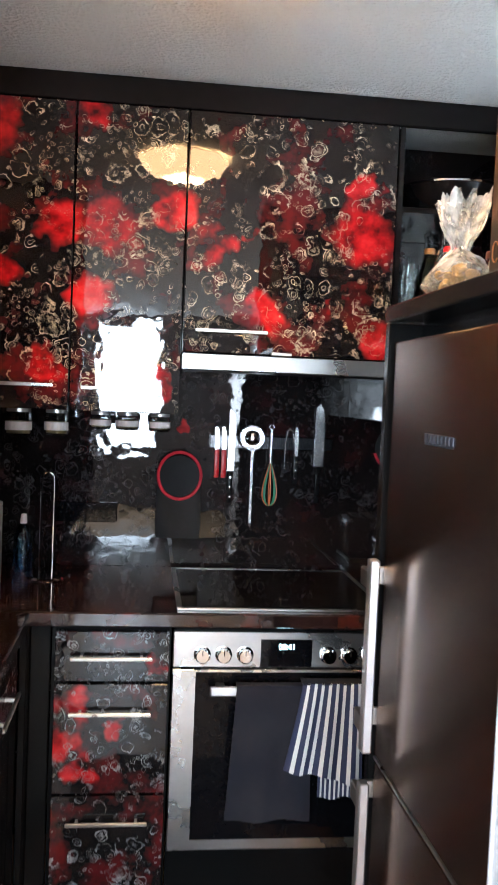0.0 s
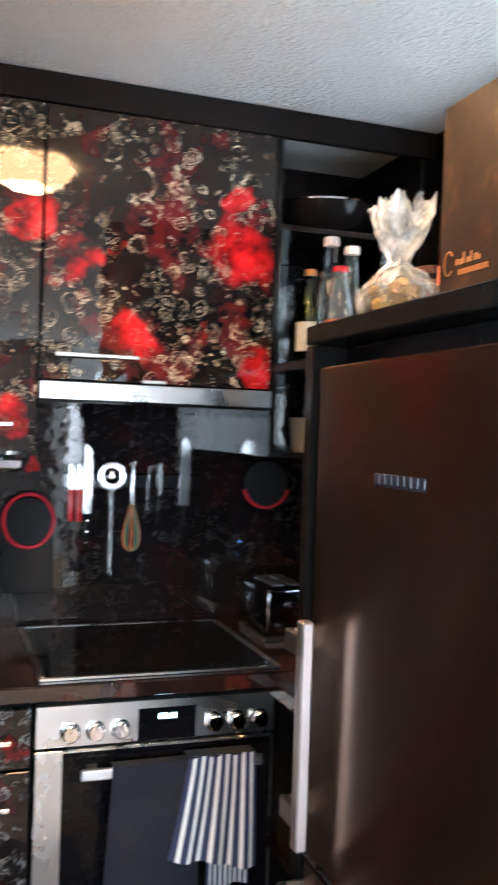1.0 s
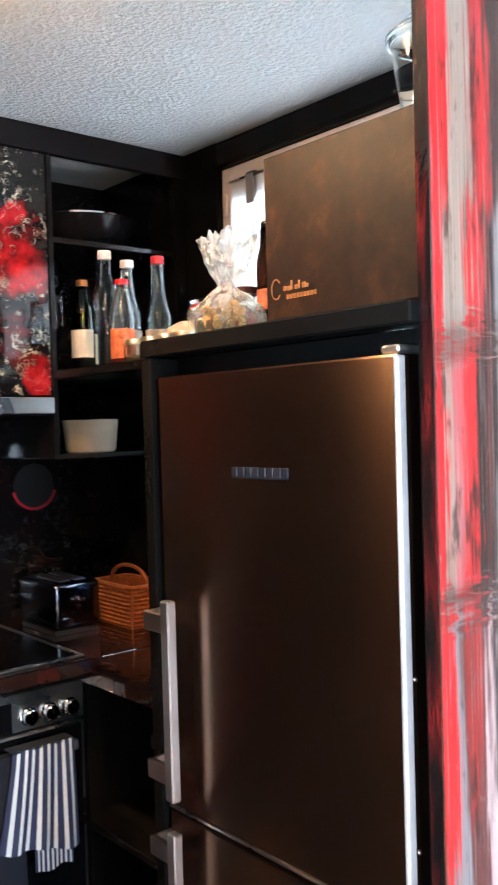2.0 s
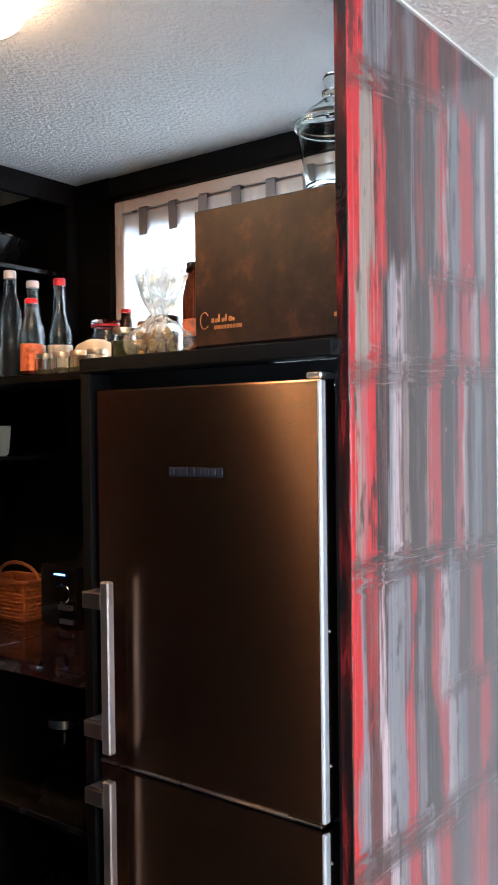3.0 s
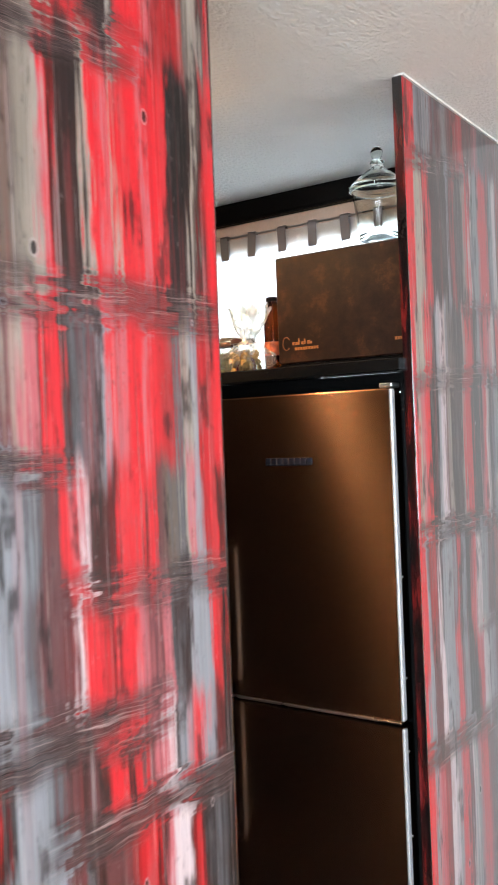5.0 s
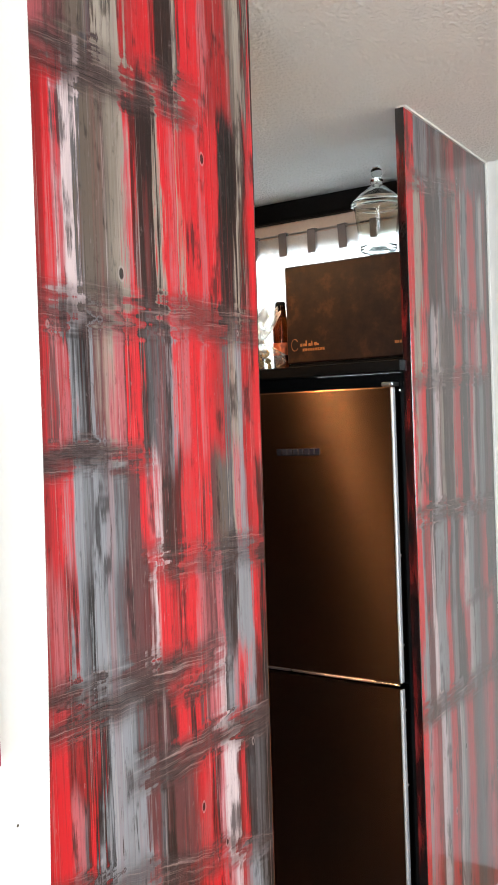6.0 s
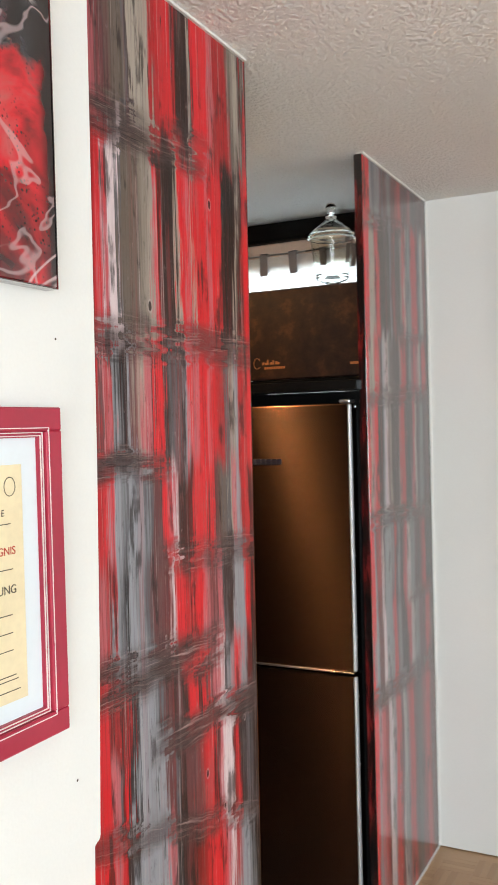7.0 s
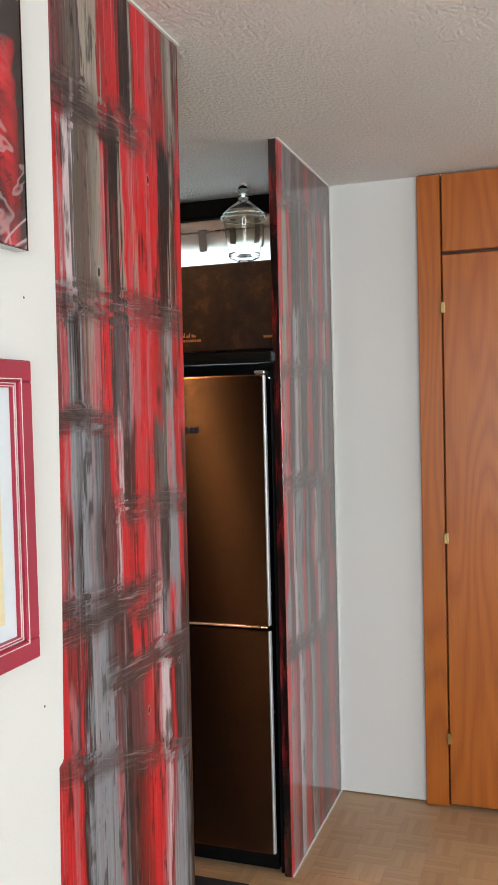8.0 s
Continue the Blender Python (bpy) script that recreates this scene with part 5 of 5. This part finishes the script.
holder = thing("pot_holder", "black pot holder with a red bound edge on the dark wall", "pot holder", (0.381, 1.985, 1.385))
part("pad", lathe([(0.0, 0.006), (0.072, 0.006), (0.075, 0.0), (0.0, -0.006)], 32, axis="y"), M["black_cloth"], holder, "", True)
part("binding", tube([(0.078 * math.cos(a), -0.004, 0.078 * math.sin(a)) for a in (math.pi * (1.08 + 0.84 * k / 24) for k in range(25))], 0.0055, 8), M["red_cloth"], holder, "red cloth binding", True)

sockets = thing("wall_socket", "row of three black wall sockets", "wall socket")
part("plate", box(-0.800, -0.585, 1.990, YW, 1.096, 1.164, 0.003), M["dark_glass"], sockets)
for i in range(3):
    x = -0.764 + i * 0.0715
    w = part("socket", lathe([(0.0, 0.004), (0.021, 0.004), (0.0225, 0.012), (0.025, 0.012), (0.026, 0.0)], 24, at=(x, 1.9905, 1.13), axis="y"), M["dark_glass"], sockets, "", True)
    for dx in (-0.0095, 0.0095):
        part("pin_hole", lathe([(0.0, 0.0045), (0.0025, 0.0045), (0.0025, 0.004)], 8, at=(x + dx, 1.9905, 1.13), axis="y"), M["black"], w)

for x, r, h in ((-0.89, 0.040, 0.088), (-0.775, 0.036, 0.084), (-0.640, 0.032, 0.060), (-0.557, 0.036, 0.060), (-0.456, 0.033, 0.062)):
    t = thing("spice_jar", "glass spice jar screwed under the wall cabinet by its lid", "jar", (x, 1.75, 1.4865 - h), group="spice jars under the cabinet")
    part("glass", lathe([(0.0, 0.001), (r * 0.9, 0.0), (r, 0.005), (r, h - 0.026), (r * 0.85, h - 0.016), (r * 0.80, h - 0.016), (r - 0.003, h - 0.028), (r - 0.003, 0.006), (0.0, 0.005)], 22), M["glass"], t, "", True)
    part("lid", lathe([(0.0, h - 0.0155), (r * 0.92, h - 0.0155), (r * 0.92, h), (0.0, h)], 22), M["steel"], t, "", True)
    part("contents", lathe([(0.0, 0.007), (r - 0.004, 0.007), (r - 0.004, h * 0.5), (0.0, h * 0.5)], 16), M["spice"], t, "", True)
    part("paper_label", lathe([(r + 0.0004, h * 0.18), (r + 0.0008, h * 0.18), (r + 0.0008, h * 0.48), (r + 0.0004, h * 0.48)], 22), M["pale"], t)

roll = thing("paper_roll_holder", "empty chrome wire kitchen roll holder on the worktop", "roll holder", (-0.800, 1.80, 0.9455))
part("base", lathe([(0.0, 0.0), (0.075, 0.0), (0.077, 0.003), (0.072, 0.008), (0.0, 0.008)], 36), M["chrome"], roll, "", True)
part("loop", tube([(-0.020, 0, 0.008), (-0.020, 0, 0.315)] + [(0.020 * math.cos(a), 0, 0.315 + 0.020 * math.sin(a)) for a in (math.pi * (8 - k) / 8 for k in range(1, 8))] + [(0.020, 0, 0.315), (0.020, 0, 0.008)], 0.0035, 8), M["chrome"], roll, "", True)
soap = thing("soap_bottle", "blue plastic washing-up bottle at the wall", "bottle", (-0.885, 1.90, 0.9455))
part("body", lathe([(0.0, 0.0), (0.030, 0.0), (0.032, 0.01), (0.031, 0.11), (0.014, 0.15), (0.010, 0.155), (0.0, 0.155)], 22), M["blue_plastic"], soap, "", True)
part("cap", lathe([(0.0, 0.1555), (0.012, 0.1555), (0.009, 0.185), (0.0, 0.188)], 16), M["pale"], soap, "", True)
canister = thing("steel_canister", "tall brushed steel canister on the side worktop", "canister", (-0.995, 1.68, 0.9455))
part("body", lathe([(0.0, 0.0), (0.072, 0.0), (0.074, 0.004), (0.074, 0.235), (0.070, 0.24), (0.0, 0.24)], 36), M["steel"], canister, "", True)
part("lid", lathe([(0.0, 0.2405), (0.074, 0.2405), (0.074, 0.252), (0.02, 0.258), (0.0, 0.258)], 36), M["steel"], canister, "", True)


# ---- towels on the oven handle ----
def fall(t, mat, x0, x1, top, bottom, y, spread, folds, depth, flare, slant, seed, name="front_fall"):
    """One hanging sheet of a towel; flare moves its lower left corner, slant its lower right one."""
    bm = bmesh.new()
    uv = bm.loops.layers.uv.new("UVMap")
    n, k = 48, 20
    phase = random.Random(seed).uniform(0, 6)
    grid = []
    for i in range(n + 1):
        u = i / n
        row = []
        for j in range(k + 1):
            v = j / k
            x = x0 + (x1 - x0) * u + flare * (1 - u) * v ** 1.2 + spread * (u - 0.5) * v
            z = top + (bottom - top) * v + slant * u * v + 0.004 * math.sin(9 * u + phase) * v
            row.append(bm.verts.new((x, y - depth * (0.25 + 0.75 * v) * (0.5 + 0.5 * math.sin(folds * 2 * math.pi * u + phase + 0.8 * v)), z)))
        grid.append(row)
    for i in range(n):
        for j in range(k):
            f = bm.faces.new((grid[i][j], grid[i + 1][j], grid[i + 1][j + 1], grid[i][j + 1]))
            for loop, (a, b) in zip(f.loops, ((i, j), (i + 1, j), (i + 1, j + 1), (i, j + 1))):
                loop[uv].uv = (a / n, b / k)
    made = bmesh.ops.extrude_face_region(bm, geom=bm.faces[:])
    bmesh.ops.translate(bm, verts=[v for v in made["geom"] if isinstance(v, bmesh.types.BMVert)], vec=(0, 0.002, 0))
    return part(name, bm, mat, t, "", True)


plain = thing("dark_towel", "plain dark blue-grey cloth hung over the oven handle", "towel")
fall(plain, M["dark_cloth"], -0.228, -0.020, 0.757, 0.378, YF - 0.060, 0.02, 2.2, 0.006, -0.012, 0.0, 3)
part("fold_over_bar", box(-0.228, -0.020, YF - 0.062, YF - 0.030, 0.754, 0.758, 0.001), M["dark_cloth"], plain)
striped = thing("striped_towel", "navy and white striped cotton towel hung over the oven handle", "towel")
fall(striped, M["stripes"], -0.048, 0.122, 0.770, 0.530, YF - 0.078, 0.015, 3.0, 0.016, -0.038, -0.045, 5)
fall(striped, M["stripes"], 0.005, 0.112, 0.765, 0.446, YF - 0.072, 0.0, 2.0, 0.004, 0.0, 0.0, 8, "back_fall")
part("fold_over_bar", box(-0.048, 0.122, YF - 0.080, YF - 0.030, 0.7655, 0.770, 0.001), M["dark_cloth"], striped)

# ---- pictures on the white wall ----
art = thing("canvas_painting", "red, black and white poured painting on a deep canvas", "painting")
part("canvas", box(-2.05, -1.533, -0.054, -0.031, 1.815, 2.375, 0.002), M["canvas_art"], art)
for a, b, c, d in ((-1.5328, -1.5312, 1.815, 2.375), (-2.05, -1.5312, 1.8132, 1.8148), (-2.05, -1.5312, 2.3752, 2.3768)):
    part("canvas_edge", box(a, b, -0.0545, -0.031, c, d), M["edge_resin"], art, "dark painted side of the canvas")
cert = thing("framed_certificate", "yellowed certificate in a crimson frame with a pale mount", "framed certificate")
FX0, FX1, FZ0, FZ1, W = -1.905, -1.531, 1.163, 1.640, 0.034
for a, b, c, d in ((FX0, FX1, FZ1 - W, FZ1), (FX0, FX1, FZ0, FZ0 + W), (FX0, FX0 + W, FZ0 + W, FZ1 - W), (FX1 - W, FX1, FZ0 + W, FZ1 - W)):
    part("frame_bar", box(a, b, -0.052, -0.031, c, d, 0.002), M["frame_red"], cert)
for off in (0.029, 0.0355, 0.040):
    y = -0.0528 if off < 0.034 else -0.046
    a, b, c, d = FX0 + off, FX1 - off, FZ0 + off, FZ1 - off
    bm = box(a, b, y, y + 0.003, d - 0.0014, d)
    box(a, b, y, y + 0.003, c, c + 0.0014, bm=bm)
    box(a, a + 0.0014, y, y + 0.003, c + 0.0014, d - 0.0014, bm=bm)
    box(b - 0.0014, b, y, y + 0.003, c + 0.0014, d - 0.0014, bm=bm)
    part("frame_line", bm, M["pale"], cert, "thin pale line of the frame")
for a, b, c, d in ((FX0 + W, FX1 - W, FZ1 - W - 0.009, FZ1 - W), (FX0 + W, FX1 - W, FZ0 + W, FZ0 + W + 0.009), (FX1 - W - 0.009, FX1 - W, FZ0 + W + 0.009, FZ1 - W - 0.009), (FX0 + W, FX0 + W + 0.009, FZ0 + W + 0.009, FZ1 - W - 0.009)):
    part("inner_lip", box(a, b, -0.0445, -0.031, c, d), M["frame_red"], cert)
part("mount", box(FX0 + W + 0.009, FX1 - W - 0.009, -0.038, -0.031, FZ0 + W + 0.009, FZ1 - W - 0.009), M["mount"], cert)
sheet = part("sheet", box(-1.830, -1.607, -0.0395, -0.0382, 1.232, 1.560), M["parchment"], cert, "yellowed printed sheet")
for text, size, x, z, mat in (("GNIS", 0.016, -1.624, 1.436, "red_ink"), ("UNG", 0.017, -1.624, 1.382, "ink"), ("E", 0.013, -1.644, 1.490, "ink")):
    letters(text, size, pose(x, -0.0398, z, 90, 0, 0), M[mat], "print", sheet, "RIGHT")
for z, a, b in ((1.415, -1.72, -1.63), (1.478, -1.70, -1.632), (1.352, -1.70, -1.634), (1.327, -1.70, -1.634), (1.303, -1.70, -1.634), (1.268, -1.69, -1.63), (1.262, -1.69, -1.626), (1.247, -1.69, -1.622)):
    part("print_line", box(a, b, -0.0400, -0.0394, z, z + 0.0013), M["ink"], sheet)
part("stamp", tube([(-1.632 + 0.011 * math.cos(a), -0.0397, 1.530 + 0.013 * math.sin(a)) for a in (2 * math.pi * k / 24 for k in range(24))], 0.0006, 5, closed=True), M["ink"], sheet)
for x, z in ((-1.512, 1.744), (-1.491, 1.066)):
    hole = thing("nail_hole", "small dark nail hole in the white wall", "nail hole")
    part("mark", lathe([(0.0, 0.0006), (0.0018, 0.0004), (0.0022, 0.0)], 10, at=(x, -0.0303, z), axis="y"), M["ink"], hole)

# oven clock
letters("08:41", 0.022, pose(-0.108, YF - 0.0026, 0.842, 90, 0, 0), glow("clock_digits", (0.45, 0.85, 1.0), 5.0), "clock_digits", bpy.data.objects["display"])

# ---- rug and parquet ----
rug = thing("rug", "dark patterned kitchen rug on the parquet", "rug")
part("pile", box(-0.74, -0.10, 0.12, 1.20, 0.0, 0.010, 0.003), M["dark_cloth"], rug)


def parquet_tile():
    bm = bmesh.new()
    for i in range(5):
        y = -0.06 + i * 0.024
        box(-0.0597, 0.0597, y + 0.0003, y + 0.0237, -0.0058, 0.0, bm=bm)
    return bm


first = link("parquet_tile", parquet_tile(), M["parquet"], floor)
first.location = (-0.74, -1.3, 0)
for ix in range(12):
    for iy in range(16):
        if ix + iy:
            o = bpy.data.objects.new("parquet_tile", first.data)
            scene.collection.objects.link(o)
            o.parent = floor
            o.location, o.rotation_euler = (-0.74 + ix * 0.12, -1.3 + iy * 0.12, 0), (0, 0, radians(90) * ((ix + iy) % 2))
